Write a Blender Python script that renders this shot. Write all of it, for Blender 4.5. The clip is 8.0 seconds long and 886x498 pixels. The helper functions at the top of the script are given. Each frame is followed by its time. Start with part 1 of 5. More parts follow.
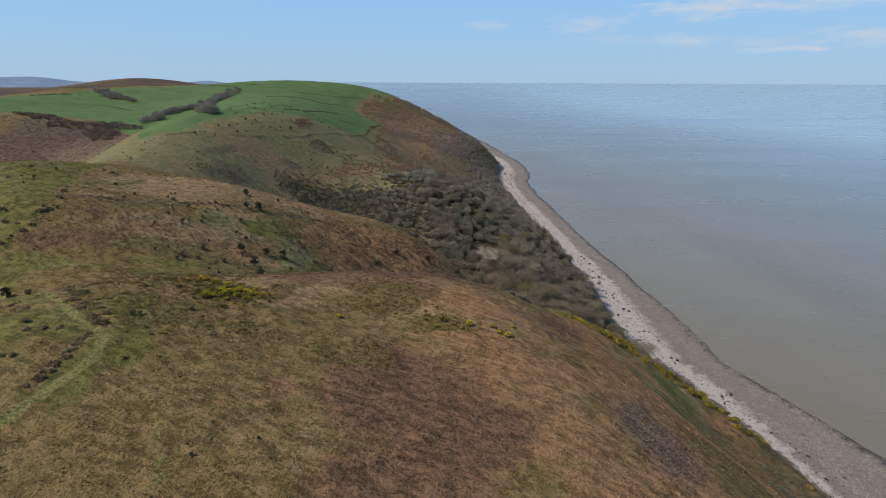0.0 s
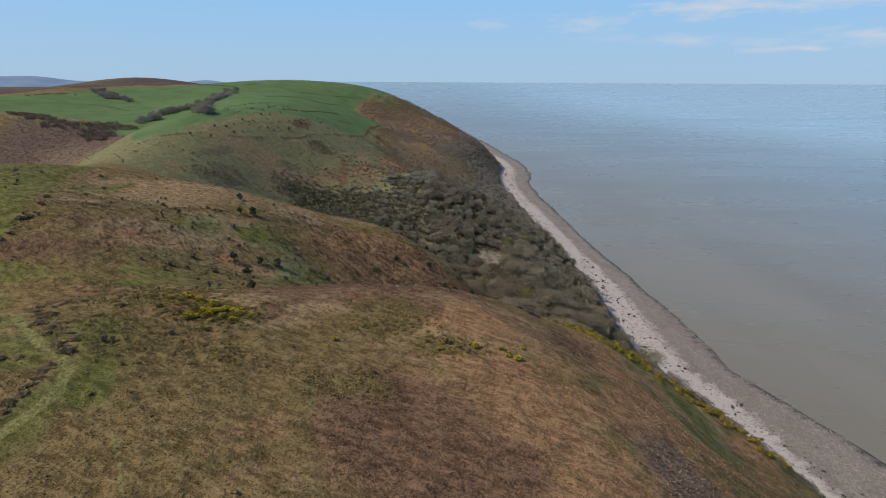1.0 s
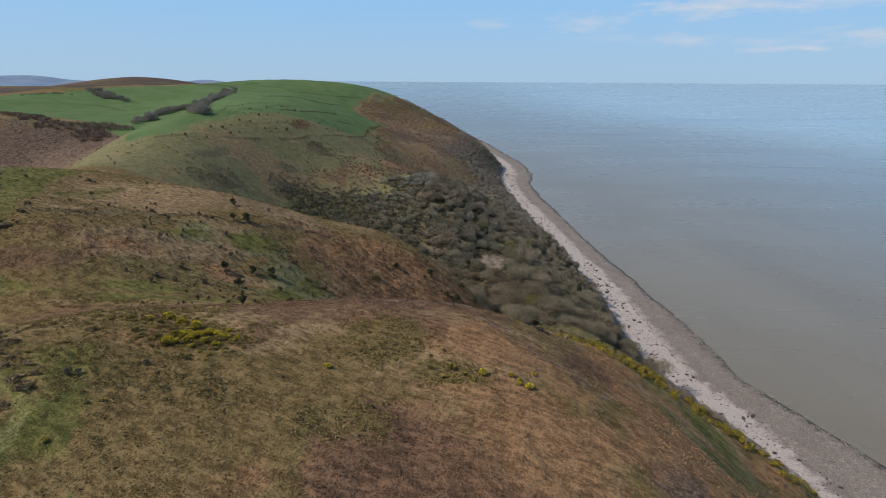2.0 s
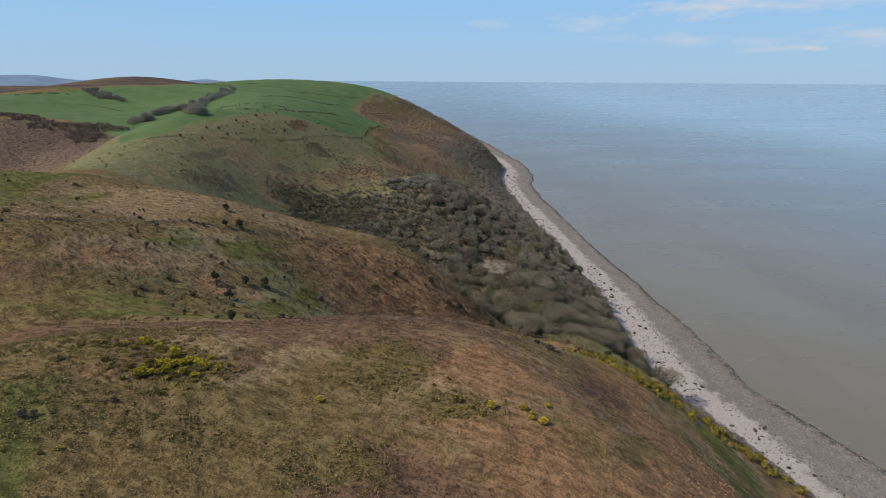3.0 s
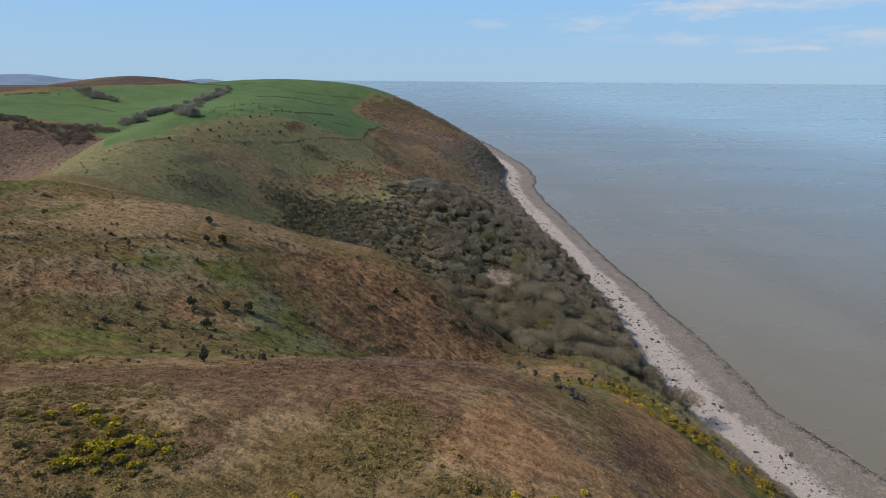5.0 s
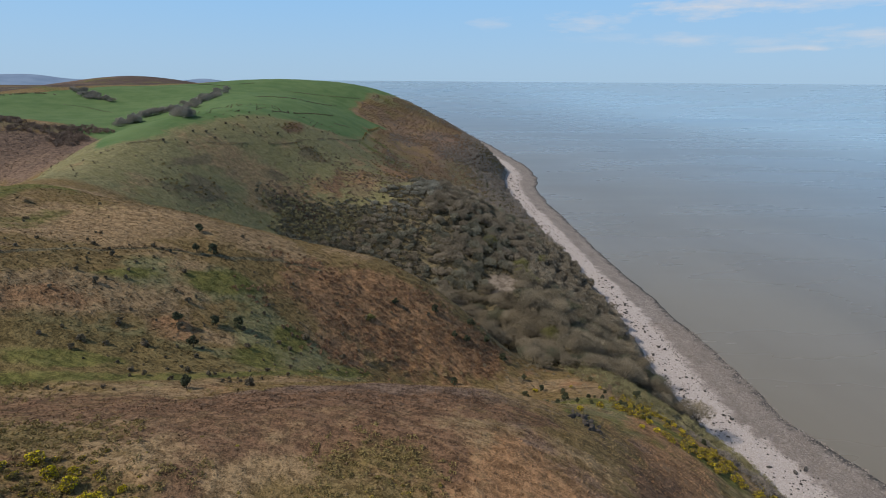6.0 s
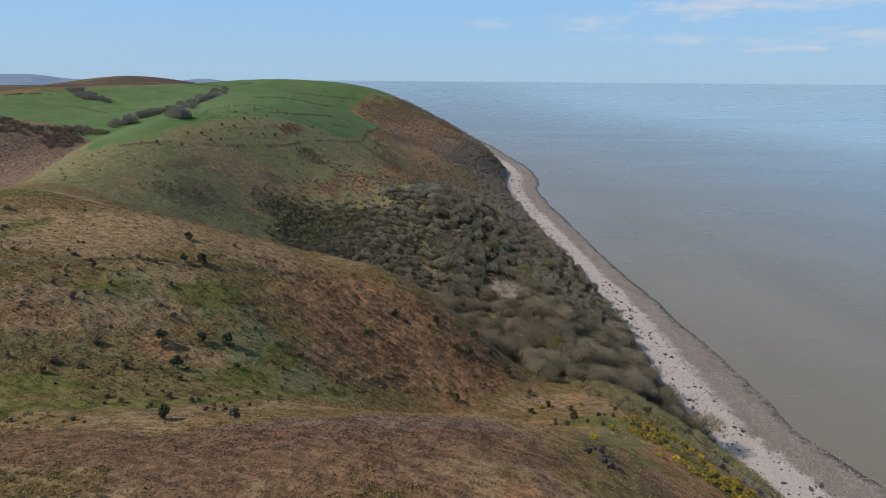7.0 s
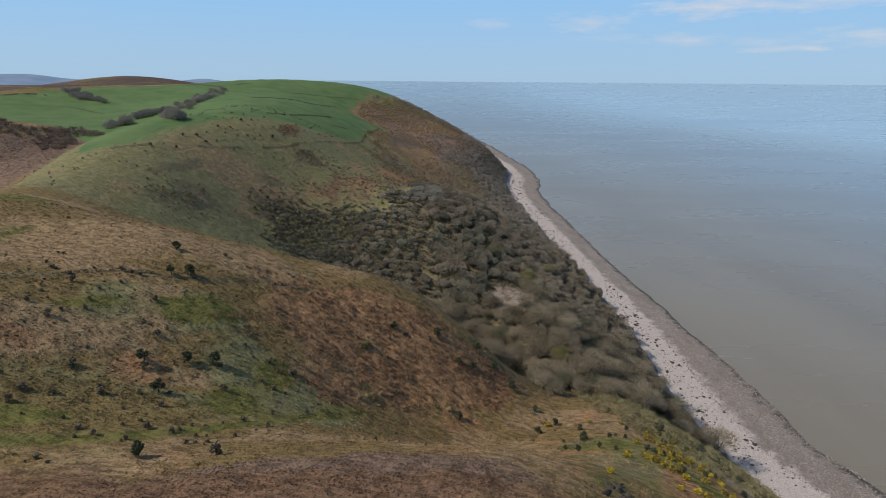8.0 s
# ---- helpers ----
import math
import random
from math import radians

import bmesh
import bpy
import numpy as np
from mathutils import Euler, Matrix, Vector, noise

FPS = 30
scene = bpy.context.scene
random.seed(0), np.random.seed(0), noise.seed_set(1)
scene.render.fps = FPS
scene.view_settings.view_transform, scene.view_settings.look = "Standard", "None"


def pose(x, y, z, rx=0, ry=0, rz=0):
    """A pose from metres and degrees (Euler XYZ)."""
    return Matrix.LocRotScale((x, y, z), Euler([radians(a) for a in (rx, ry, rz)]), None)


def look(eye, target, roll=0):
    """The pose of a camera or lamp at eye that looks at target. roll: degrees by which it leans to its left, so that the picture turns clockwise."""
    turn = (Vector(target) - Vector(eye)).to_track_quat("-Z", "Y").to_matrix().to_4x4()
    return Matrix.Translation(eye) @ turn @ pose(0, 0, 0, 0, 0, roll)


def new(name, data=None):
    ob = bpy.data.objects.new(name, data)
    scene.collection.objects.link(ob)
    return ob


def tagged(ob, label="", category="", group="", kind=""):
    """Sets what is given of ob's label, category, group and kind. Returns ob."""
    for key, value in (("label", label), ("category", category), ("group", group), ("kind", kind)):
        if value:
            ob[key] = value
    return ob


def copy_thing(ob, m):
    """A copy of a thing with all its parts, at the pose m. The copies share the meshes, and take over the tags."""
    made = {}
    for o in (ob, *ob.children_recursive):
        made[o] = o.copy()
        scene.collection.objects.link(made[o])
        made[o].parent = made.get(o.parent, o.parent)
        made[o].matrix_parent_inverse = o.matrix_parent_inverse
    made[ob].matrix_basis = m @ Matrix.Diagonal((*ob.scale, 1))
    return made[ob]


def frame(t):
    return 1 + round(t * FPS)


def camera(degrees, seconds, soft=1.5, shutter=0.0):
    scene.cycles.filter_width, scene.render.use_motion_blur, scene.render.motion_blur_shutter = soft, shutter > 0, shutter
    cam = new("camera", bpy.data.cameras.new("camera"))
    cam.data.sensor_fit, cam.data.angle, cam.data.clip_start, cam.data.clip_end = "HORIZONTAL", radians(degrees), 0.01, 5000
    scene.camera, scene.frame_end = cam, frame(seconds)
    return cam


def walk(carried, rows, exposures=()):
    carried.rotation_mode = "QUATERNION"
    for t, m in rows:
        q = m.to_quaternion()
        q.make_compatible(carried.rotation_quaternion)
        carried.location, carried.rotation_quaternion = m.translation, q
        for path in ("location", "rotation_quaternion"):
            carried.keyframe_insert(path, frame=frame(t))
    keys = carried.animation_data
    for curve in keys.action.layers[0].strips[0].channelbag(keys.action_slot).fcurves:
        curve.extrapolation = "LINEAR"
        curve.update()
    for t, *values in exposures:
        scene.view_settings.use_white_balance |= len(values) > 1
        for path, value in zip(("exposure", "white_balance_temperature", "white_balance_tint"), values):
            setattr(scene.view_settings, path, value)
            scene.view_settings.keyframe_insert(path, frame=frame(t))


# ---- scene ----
# ---------------------------------------------------------------- camera
LENS = 75.0
FLIGHT = [  # seconds, x, y, z, yaw, pitch, roll
    (0.0, -0.00, 0.00, 160.00, -3.857, -16.088, 0.257),
    (1.0, -0.16, 10.01, 160.26, -3.871, -16.129, 0.300),
    (2.0, -0.27, 20.05, 160.52, -3.881, -16.164, 0.338),
    (3.0, -0.34, 30.10, 160.78, -3.887, -16.191, 0.371),
    (4.0, -0.36, 40.15, 161.03, -3.889, -16.211, 0.400),
    (5.0, -0.34, 50.18, 161.29, -3.886, -16.224, 0.424),
    (6.0, -0.27, 60.17, 161.54, -3.880, -16.230, 0.443),
    (7.0, -0.16, 70.12, 161.78, -3.869, -16.228, 0.457),
    (8.0, -0.00, 80.00, 162.03, -3.854, -16.219, 0.467),
]
cam = camera(LENS, 8.0, 0.95)


def heading(x, y, z, yaw, pitch, roll):
    a, b = radians(yaw), radians(pitch)
    ahead = Vector((-math.sin(a) * math.cos(b), math.cos(a) * math.cos(b), math.sin(b)))
    return look(Vector((x, y, z)), Vector((x, y, z)) + ahead * 100, roll)


walk(cam, [(row[0], heading(*row[1:])) for row in FLIGHT], [(0, 0.0), (8, 0.0)])

# ---------------------------------------------------------------- world and sun
SUN_HEIGHT, SUN_SIDE = 46.0, 262.0  # degrees above the horizon; clockwise from +y
world = bpy.data.worlds.new("sky")
scene.world = world
world.use_nodes = True
wn, wl = world.node_tree.nodes, world.node_tree.links
wn.clear()
w_out, w_bg = wn.new("ShaderNodeOutputWorld"), wn.new("ShaderNodeBackground")
sky = wn.new("ShaderNodeTexSky")
sky.sky_type, sky.sun_disc = "NISHITA", False
sky.sun_elevation, sky.sun_rotation = radians(SUN_HEIGHT), radians(SUN_SIDE)
sky.altitude, sky.air_density, sky.dust_density, sky.ozone_density = 160, 1.0, 1.0, 1.0
w_bg.inputs["Strength"].default_value = 0.1
coords, split = wn.new("ShaderNodeTexCoord"), wn.new("ShaderNodeSeparateXYZ")
wl.new(coords.outputs["Generated"], split.inputs[0])


def w_math(op, a, b):
    n = wn.new("ShaderNodeMath")
    n.operation = op
    for slot, v in enumerate((a, b)):
        if isinstance(v, (int, float)):
            n.inputs[slot].default_value = v
        else:
            wl.new(v, n.inputs[slot])
    return n.outputs[0]


# thin fair-weather cloud: a few soft, flat-based banks over the sea
bearing = w_math("ARCTAN2", split.outputs["X"], split.outputs["Y"])
CLOUDS = [(7.7, 5.1, 2.2, 0.50, 0.35), (16.6, 5.2, 3.2, 0.70, 0.55), (25.4, 3.6, 3.6, 0.62, 0.45), (27.6, 6.2, 6.5, 0.85, 0.75), (33.0, 2.75, 2.6, 0.30, 0.5),
          (34.6, 2.72, 1.5, 0.24, 0.75), (38.4, 3.6, 3.6, 0.75, 0.6), (31.6, 3.4, 3.0, 0.45, 0.35), (36.0, 6.3, 5.0, 0.7, 0.6), (18.5, 3.8, 4.0, 0.35, 0.2)]
warp = wn.new("ShaderNodeCombineXYZ")
wl.new(bearing, warp.inputs[0])
wl.new(w_math("MULTIPLY", split.outputs["Z"], 4.5), warp.inputs[1])
cloud = wn.new("ShaderNodeTexNoise")
cloud.inputs["Scale"].default_value, cloud.inputs["Detail"].default_value = 16.0, 6
cloud.inputs["Roughness"].default_value = 0.62
wl.new(warp.outputs[0], cloud.inputs["Vector"])
ragged = w_math("MULTIPLY", w_math("SUBTRACT", cloud.outputs["Fac"], 0.5), 2.6)
banks = None
for side, rise_of, wide, tall, weight in CLOUDS:
    u = w_math("DIVIDE", w_math("SUBTRACT", bearing, radians(side)), radians(wide))
    v = w_math("DIVIDE", w_math("SUBTRACT", split.outputs["Z"], math.sin(radians(rise_of))), radians(tall))
    out = w_math("SQRT", w_math("ADD", w_math("MULTIPLY", u, u), w_math("MULTIPLY", v, v)), 0.0)
    inside = w_math("MINIMUM", w_math("MAXIMUM", w_math("ADD", w_math("MULTIPLY", w_math("SUBTRACT", 1.15, out), 0.75), ragged), 0.0), 1.0)
    one = w_math("MULTIPLY", inside, weight)
    banks = one if banks is None else w_math("MAXIMUM", banks, one)
# pale haze low over the horizon, thinning upwards
haze = wn.new("ShaderNodeValToRGB")
for spot, colour in zip((0.0, 0.16), ((0.318, 0.470, 0.628, 1), (0.222, 0.448, 0.740, 1))):
    e = haze.color_ramp.elements[0] if spot == 0 else haze.color_ramp.elements[1]
    e.position, e.color = spot, colour
high = haze.color_ramp.elements.new(0.5)
high.color = (0.245, 0.425, 0.670, 1)
wl.new(split.outputs["Z"], haze.inputs[0])
hazy = wn.new("ShaderNodeMapRange")
hazy.interpolation_type = "SMOOTHSTEP"
wl.new(split.outputs["Z"], hazy.inputs["Value"])
for key, v in (("From Min", 0.12), ("From Max", 0.7), ("To Min", 0.92), ("To Max", 0.0)):
    hazy.inputs[key].default_value = v
lift = wn.new("ShaderNodeVectorMath")
lift.operation = "SCALE"
lift.inputs["Scale"].default_value = 12.1
wl.new(haze.outputs["Color"], lift.inputs[0])


def w_mix(factor, a, b):
    n = wn.new("ShaderNodeMix")
    n.data_type = "RGBA"
    wl.new(factor, n.inputs["Factor"])
    wl.new(a, n.inputs[6])
    if isinstance(b, tuple):
        n.inputs[7].default_value = b
    else:
        wl.new(b, n.inputs[7])
    return n.outputs[2]


air = w_mix(hazy.outputs["Result"], sky.outputs[0], lift.outputs[0])
wl.new(w_mix(banks, air, (6.6, 6.7, 7.1, 1)), w_bg.inputs["Color"])
wl.new(w_bg.outputs[0], w_out.inputs["Surface"])

sun = new("sun", bpy.data.lights.new("sun", "SUN"))
sun.data.energy, sun.data.angle, sun.data.color = 3.35, radians(0.53), (1.0, 0.93, 0.84)
_e, _a = radians(SUN_HEIGHT), radians(SUN_SIDE)
SUN_FROM = Vector((math.sin(_a) * math.cos(_e), math.cos(_a) * math.cos(_e), math.sin(_e)))
sun.matrix_world = look(SUN_FROM * 900, (0, 0, 0))

# ---------------------------------------------------------------- noise and the lie of the land
rng = np.random.default_rng(7)


def cell(ix, iy, seed):
    """Repeatable random numbers from 0 to 1, one for each cell of a grid."""
    h = (ix.astype(np.int64) * 374761393 + iy.astype(np.int64) * 668265263 + seed * 974711) & 0xFFFFFFFF
    h = ((h ^ (h >> 13)) * 1274126177) & 0xFFFFFFFF
    return ((h ^ (h >> 16)) & 0xFFFF) / 65535.0


def ripple(x, y, size, seed=0):
    """Smooth noise from -1 to 1 with bumps of that size in metres."""
    u, v = np.asarray(x, float) / size, np.asarray(y, float) / size
    ix, iy = np.floor(u), np.floor(v)
    fx, fy = u - ix, v - iy
    fx, fy = fx * fx * (3 - 2 * fx), fy * fy * (3 - 2 * fy)
    a, b = cell(ix, iy, seed), cell(ix + 1, iy, seed)
    c, d = cell(ix, iy + 1, seed), cell(ix + 1, iy + 1, seed)
    return 2 * ((a * (1 - fx) + b * fx) * (1 - fy) + (c * (1 - fx) + d * fx) * fy) - 1


def fractal(x, y, size, octaves=4, seed=0, gain=0.5):
    total, weight = 0, 1.0
    for k in range(octaves):
        c, s = math.cos(0.6 * k), math.sin(0.6 * k)
        total = total + weight * ripple(c * x - s * y, s * x + c * y, size / 2 ** k, seed + k)
        weight *= gain
    return total


NEAR_SWELLS = [10.1, -4.2, 8.7, -0.6, -8.2, 32.9, -57.3, 0.7, 16.9, -3.4, 14.8, 16.2, -10.6, 23.1, 23.3, -11.8, 32.4, 3.1, 4, 26, -34.3, 23.7, -14.4, 6.4, 12.6, 26.1, -13.4, 11.9, -20.2, 47.1, -0.7, -1, 4, 17.1, -17.2, 40, -21.1, 19.4, 12.9, -29.1, -10, 53.1, 0.2, 20.7, 16.2, -5.6, 58.7, -30.2, -24.1, 11.8, -6.4, 1.5, 18.2, -24.2, -24.1, 70.3]
COMBE_SWELLS = [-71.4, -10.2, 42.9, -29.8, -12.2, -16.9, -17.8, 21.3, 16.3, -37.5, 50.9, -18.3, 25.9, -38.7, 42.9, -8.7, 9.2, 9.3]
HEADLAND_SWELLS = [-3.6, 18.8, -23.3, 49.9, -23.2, -48.3, -12.7, 19.7, -28.3, 61.6, -25, 39.9, 5.8, 24.9, 12.2, 8.7, -44, 22.2, 7.1, -24.3, 22.5, 32.2, 31, -28.8, 19.7, 17.9, 16.2, -11.6, 71.9, -69.5]
SLOPE = [1.2, 1.26, 0.78, 0.63, 0.63, 0.69, 0.67, 0.8, 1.02, 1.21]
SHOULDER = [7.1, 4.0, 12.7, 4.0, 6.7, 7.9, 10.2, 9.5, 8.8, 9.9]
BANDS = [0, 120, 220, 300, 380, 480, 620, 800, 1000, 1250]


def lattice(xs, ys, reach, heights):
    return [(x, y, reach, h) for (y, x), h in zip([(y, x) for y in ys for x in xs], heights)]


SWELLS = (lattice(range(-165, 106, 45), range(10, 326, 45), 36, NEAR_SWELLS)
          + lattice(range(-330, 121, 90), range(390, 571, 90), 75, COMBE_SWELLS)
          + lattice((-620, -460, -300, -140, 20, 160), range(680, 1321, 160), 140, HEADLAND_SWELLS)
          + [(-930, 2200, 190, 50), (-250, 1700, 300, 8), (-130, -75, 80, 46), (0, -75, 70, 44)])


def foot(y):
    """x of the cliff's foot."""
    return np.interp(y, [0, 150, 226, 260, 271, 283, 303, 340, 420, 580, 850, 1000, 1100, 1260, 1500, 1800, 2300, 3000, 4700],
                     [158, 155, 152, 150.5, 147.5, 144, 142, 142, 151, 155, 153, 165, 188, 184, 160, 140, 110, -450, -720])


def waterline(y):
    """x of the water's edge."""
    w = np.interp(y, [100, 205, 245, 282, 304, 312, 345, 425, 530, 610, 710, 800, 846, 954, 1046, 1150, 1261, 1354, 1588, 1755, 2300],
                  [224, 210.5, 202.5, 193, 187.5, 190, 190.5, 192, 191, 191, 192.5, 195.5, 198, 208, 231, 239, 239, 233, 228, 211, 190])
    return w + np.interp(y, [300, 700], [0.9, 2.2]) * ripple(y, 0 * y, 31, 5) + 0.7 * ripple(y, 0 * y, 9, 6) + 0.35 * ripple(y, 0 * y, 3.5, 7)


def hills(x, y):
    """Height of the land without its fine relief."""
    x, y = np.asarray(x, float), np.asarray(y, float)
    top = 70 + 0.1 * np.clip(-x, 0, 500)
    for cx, cy, reach, height in SWELLS:
        top = top + height * np.exp(-((x - cx) ** 2 + (y - cy) ** 2) / (2 * reach * reach))
    k, r = np.interp(y, BANDS, SLOPE), np.interp(y, BANDS, SHOULDER)
    side = 1.6 + k * (foot(y) - x)
    low = np.minimum(top, side)
    return low - r * np.log(np.exp(-(top - low) / r) + np.exp(-(side - low) / r))


def land(x, y):
    """Height of the land with its fine relief."""
    x, y = np.asarray(x, float), np.asarray(y, float)
    h = hills(x, y)
    steep = np.clip((x - foot(y) + 75) / 60, 0, 1)
    h = h + 0.35 * fractal(x, y, 14, 3, 11) + 0.21 * fractal(x + 0.3 * y, y, 2.9, 2, 21)
    ferny = np.exp(-(((x + 4) / 34) ** 2 + ((y - 243) / 24) ** 2) ** 2)
    h = h + 0.34 * ferny * fractal(x, y, 2.6, 2, 361)
    return h + steep * np.clip((foot(y) - x) / 14, 0.1, 1) * (1.6 * fractal(x, y * 0.8, 16, 4, 31))


def strand(x, y):
    """Height of the shingle beach."""
    f, w = foot(y), waterline(y)
    s = np.clip((w - x) / (w - f), -1.5, 1.4)
    return np.where(s > 0, 2.7 * np.abs(s) ** 0.85, 2.2 * s) + 0.12 * fractal(x, y, 5, 3, 41) * np.clip(s * 6, 0, 1)


def at(x, y):
    return float(land(np.array([x]), np.array([y]))[0])


# ---------------------------------------------------------------- materials
class Nodes:
    """A node material under construction."""

    def __init__(self, name, rough=0.9, spec=0.2):
        self.mat = bpy.data.materials.new(name)
        self.mat.use_nodes = True
        self.n, self.l = self.mat.node_tree.nodes, self.mat.node_tree.links
        self.bsdf = self.n["Principled BSDF"]
        self.bsdf.inputs["Roughness"].default_value = rough
        self.bsdf.inputs["Specular IOR Level"].default_value = spec
        self.where = self.n.new("ShaderNodeNewGeometry").outputs["Position"]

    def put(self, value, socket):
        if isinstance(value, (int, float)):
            socket.default_value = value
        elif isinstance(value, tuple):
            socket.default_value = (*value, 1) if len(socket.default_value) == 4 and len(value) == 3 else value
        else:
            self.l.new(value, socket)

    def noise(self, size, detail=4, rough=0.55, stretch=None, vector=None):
        """Noise whose bumps are about that many metres."""
        node = self.n.new("ShaderNodeTexNoise")
        node.inputs["Scale"].default_value = 1.0 / size
        node.inputs["Detail"].default_value, node.inputs["Roughness"].default_value = detail, rough
        v = vector or self.where
        if stretch:
            m = self.n.new("ShaderNodeMapping")
            m.inputs["Scale"].default_value = stretch
            self.l.new(v, m.inputs["Vector"])
            v = m.outputs[0]
        self.l.new(v, node.inputs["Vector"])
        return node.outputs["Fac"]

    def cells(self, size, output="Color"):
        node = self.n.new("ShaderNodeTexVoronoi")
        node.inputs["Scale"].default_value = 1.0 / size
        self.l.new(self.where, node.inputs["Vector"])
        return node.outputs[output]

    def math(self, op, a, b=0.0, clamp=False):
        node = self.n.new("ShaderNodeMath")
        node.operation, node.use_clamp = op, clamp
        self.put(a, node.inputs[0])
        self.put(b, node.inputs[1])
        return node.outputs[0]

    def ramp(self, value, lo, hi):
        """0 below lo, 1 above hi, smooth between."""
        node = self.n.new("ShaderNodeMapRange")
        node.interpolation_type = "SMOOTHSTEP"
        self.put(value, node.inputs["Value"])
        node.inputs["From Min"].default_value, node.inputs["From Max"].default_value = lo, hi
        return node.outputs["Result"]

    def mix(self, factor, a, b):
        node = self.n.new("ShaderNodeMix")
        node.data_type = "RGBA"
        self.put(factor, node.inputs["Factor"])
        self.put(a, node.inputs[6])
        self.put(b, node.inputs[7])
        return node.outputs[2]

    def channel(self, name, index):
        node, parts = self.n.new("ShaderNodeAttribute"), self.n.new("ShaderNodeSeparateColor")
        node.attribute_name = name
        self.l.new(node.outputs["Color"], parts.inputs[0])
        return parts.outputs[index]

    def random(self):
        return self.n.new("ShaderNodeObjectInfo").outputs["Random"]

    def island(self):
        return self.n.new("ShaderNodeNewGeometry").outputs["Random Per Island"]

    def bump(self, height, distance, strength=1.0):
        node = self.n.new("ShaderNodeBump")
        node.inputs["Strength"].default_value, node.inputs["Distance"].default_value = strength, distance
        self.l.new(height, node.inputs["Height"])
        self.l.new(node.outputs[0], self.bsdf.inputs["Normal"])

    def colour(self, value):
        self.put(value, self.bsdf.inputs["Base Color"])
        return self.mat


def ground_material():
    m = Nodes("hill_turf", 0.95, 0.1)
    tuft, fine, blade = m.noise(0.5, 3, 0.6), m.noise(0.17, 3, 0.65), m.noise(0.26, 2, 0.5, (1.0, 2.2, 1.0))
    broad, mid, blot = m.noise(28, 4, 0.6), m.noise(4.5, 5, 0.65), m.noise(1.7, 4, 0.62)
    turned = m.n.new("ShaderNodeMapping")
    turned.inputs["Rotation"].default_value = (0, 0, radians(24))
    m.l.new(m.where, turned.inputs["Vector"])
    stroke = m.noise(1.25, 3, 0.6, (0.34, 1.0, 1.0), turned.outputs[0])  # tussocks combed by the wind
    grain = m.math("ADD", m.math("MULTIPLY", tuft, 0.26), m.math("ADD", m.math("MULTIPLY", fine, 0.26), m.math("ADD", m.math("MULTIPLY", blade, 0.18), m.math("MULTIPLY", stroke, 0.30))))

    def cover(dark, light):
        """Blades and litter of two tones, with patches of the darker one."""
        tone = m.math("ADD", grain, m.math("ADD", m.math("MULTIPLY", m.math("SUBTRACT", blot, 0.5), 0.22), m.math("MULTIPLY", m.math("SUBTRACT", mid, 0.5), 0.16)))
        return m.mix(m.ramp(tone, 0.42, 0.58), dark, light)

    olive = cover((0.102, 0.069, 0.027), (0.268, 0.182, 0.080))
    olive = m.mix(m.math("MULTIPLY", m.ramp(mid, 0.48, 0.72), 0.6), olive, (0.146, 0.112, 0.042))
    tan = cover((0.142, 0.092, 0.047), (0.372, 0.254, 0.136))
    bracken = cover((0.162, 0.090, 0.045), (0.400, 0.226, 0.114))
    bracken = m.mix(m.math("MULTIPLY", m.ramp(mid, 0.5, 0.75), 0.5), bracken, (0.215, 0.148, 0.074))
    heather = cover((0.092, 0.060, 0.042), (0.252, 0.170, 0.118))
    green = m.mix(m.ramp(mid, 0.35, 0.7), cover((0.064, 0.064, 0.018), (0.156, 0.150, 0.042)), cover((0.090, 0.080, 0.024), (0.212, 0.186, 0.058)))
    green = m.mix(m.math("MULTIPLY", m.ramp(blot, 0.5, 0.7), 0.35), green, (0.23, 0.195, 0.082))
    khaki = cover((0.108, 0.100, 0.044), (0.258, 0.230, 0.110))
    khaki = m.mix(m.math("MULTIPLY", m.ramp(m.noise(11, 5, 0.65), 0.45, 0.7), 0.55), khaki, (0.132, 0.124, 0.044))
    khaki = m.mix(m.math("MULTIPLY", m.ramp(m.noise(2.4, 4, 0.7), 0.45, 0.66), 0.55), khaki, (0.232, 0.200, 0.106))
    field = m.mix(m.ramp(broad, 0.35, 0.65), (0.078, 0.134, 0.046), (0.112, 0.166, 0.062))
    field = m.mix(m.math("MULTIPLY", m.ramp(mid, 0.4, 0.75), 0.35), field, (0.120, 0.160, 0.060))
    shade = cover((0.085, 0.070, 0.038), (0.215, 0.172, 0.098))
    heath = cover((0.086, 0.050, 0.029), (0.235, 0.136, 0.079))
    furze = cover((0.084, 0.060, 0.023), (0.238, 0.172, 0.072))
    moorland = cover((0.048, 0.034, 0.027), (0.125, 0.088, 0.068))
    stone = m.mix(m.ramp(mid, 0.35, 0.65), (0.12, 0.095, 0.072), (0.27, 0.225, 0.180))

    def edge(name, index, soft=0.22):
        wander = m.math("ADD", m.channel(name, index), m.math("MULTIPLY", m.math("SUBTRACT", m.noise(3.2, 6, 0.7), 0.5), 1.1))
        return m.ramp(wander, 0.5 - soft, 0.5 + soft)

    c = olive
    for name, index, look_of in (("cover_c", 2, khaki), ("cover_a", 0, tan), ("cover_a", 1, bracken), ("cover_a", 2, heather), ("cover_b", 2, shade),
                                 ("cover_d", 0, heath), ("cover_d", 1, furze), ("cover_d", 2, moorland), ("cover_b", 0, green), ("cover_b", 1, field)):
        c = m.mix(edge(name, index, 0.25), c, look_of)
    worn = m.channel("cover_c", 0)
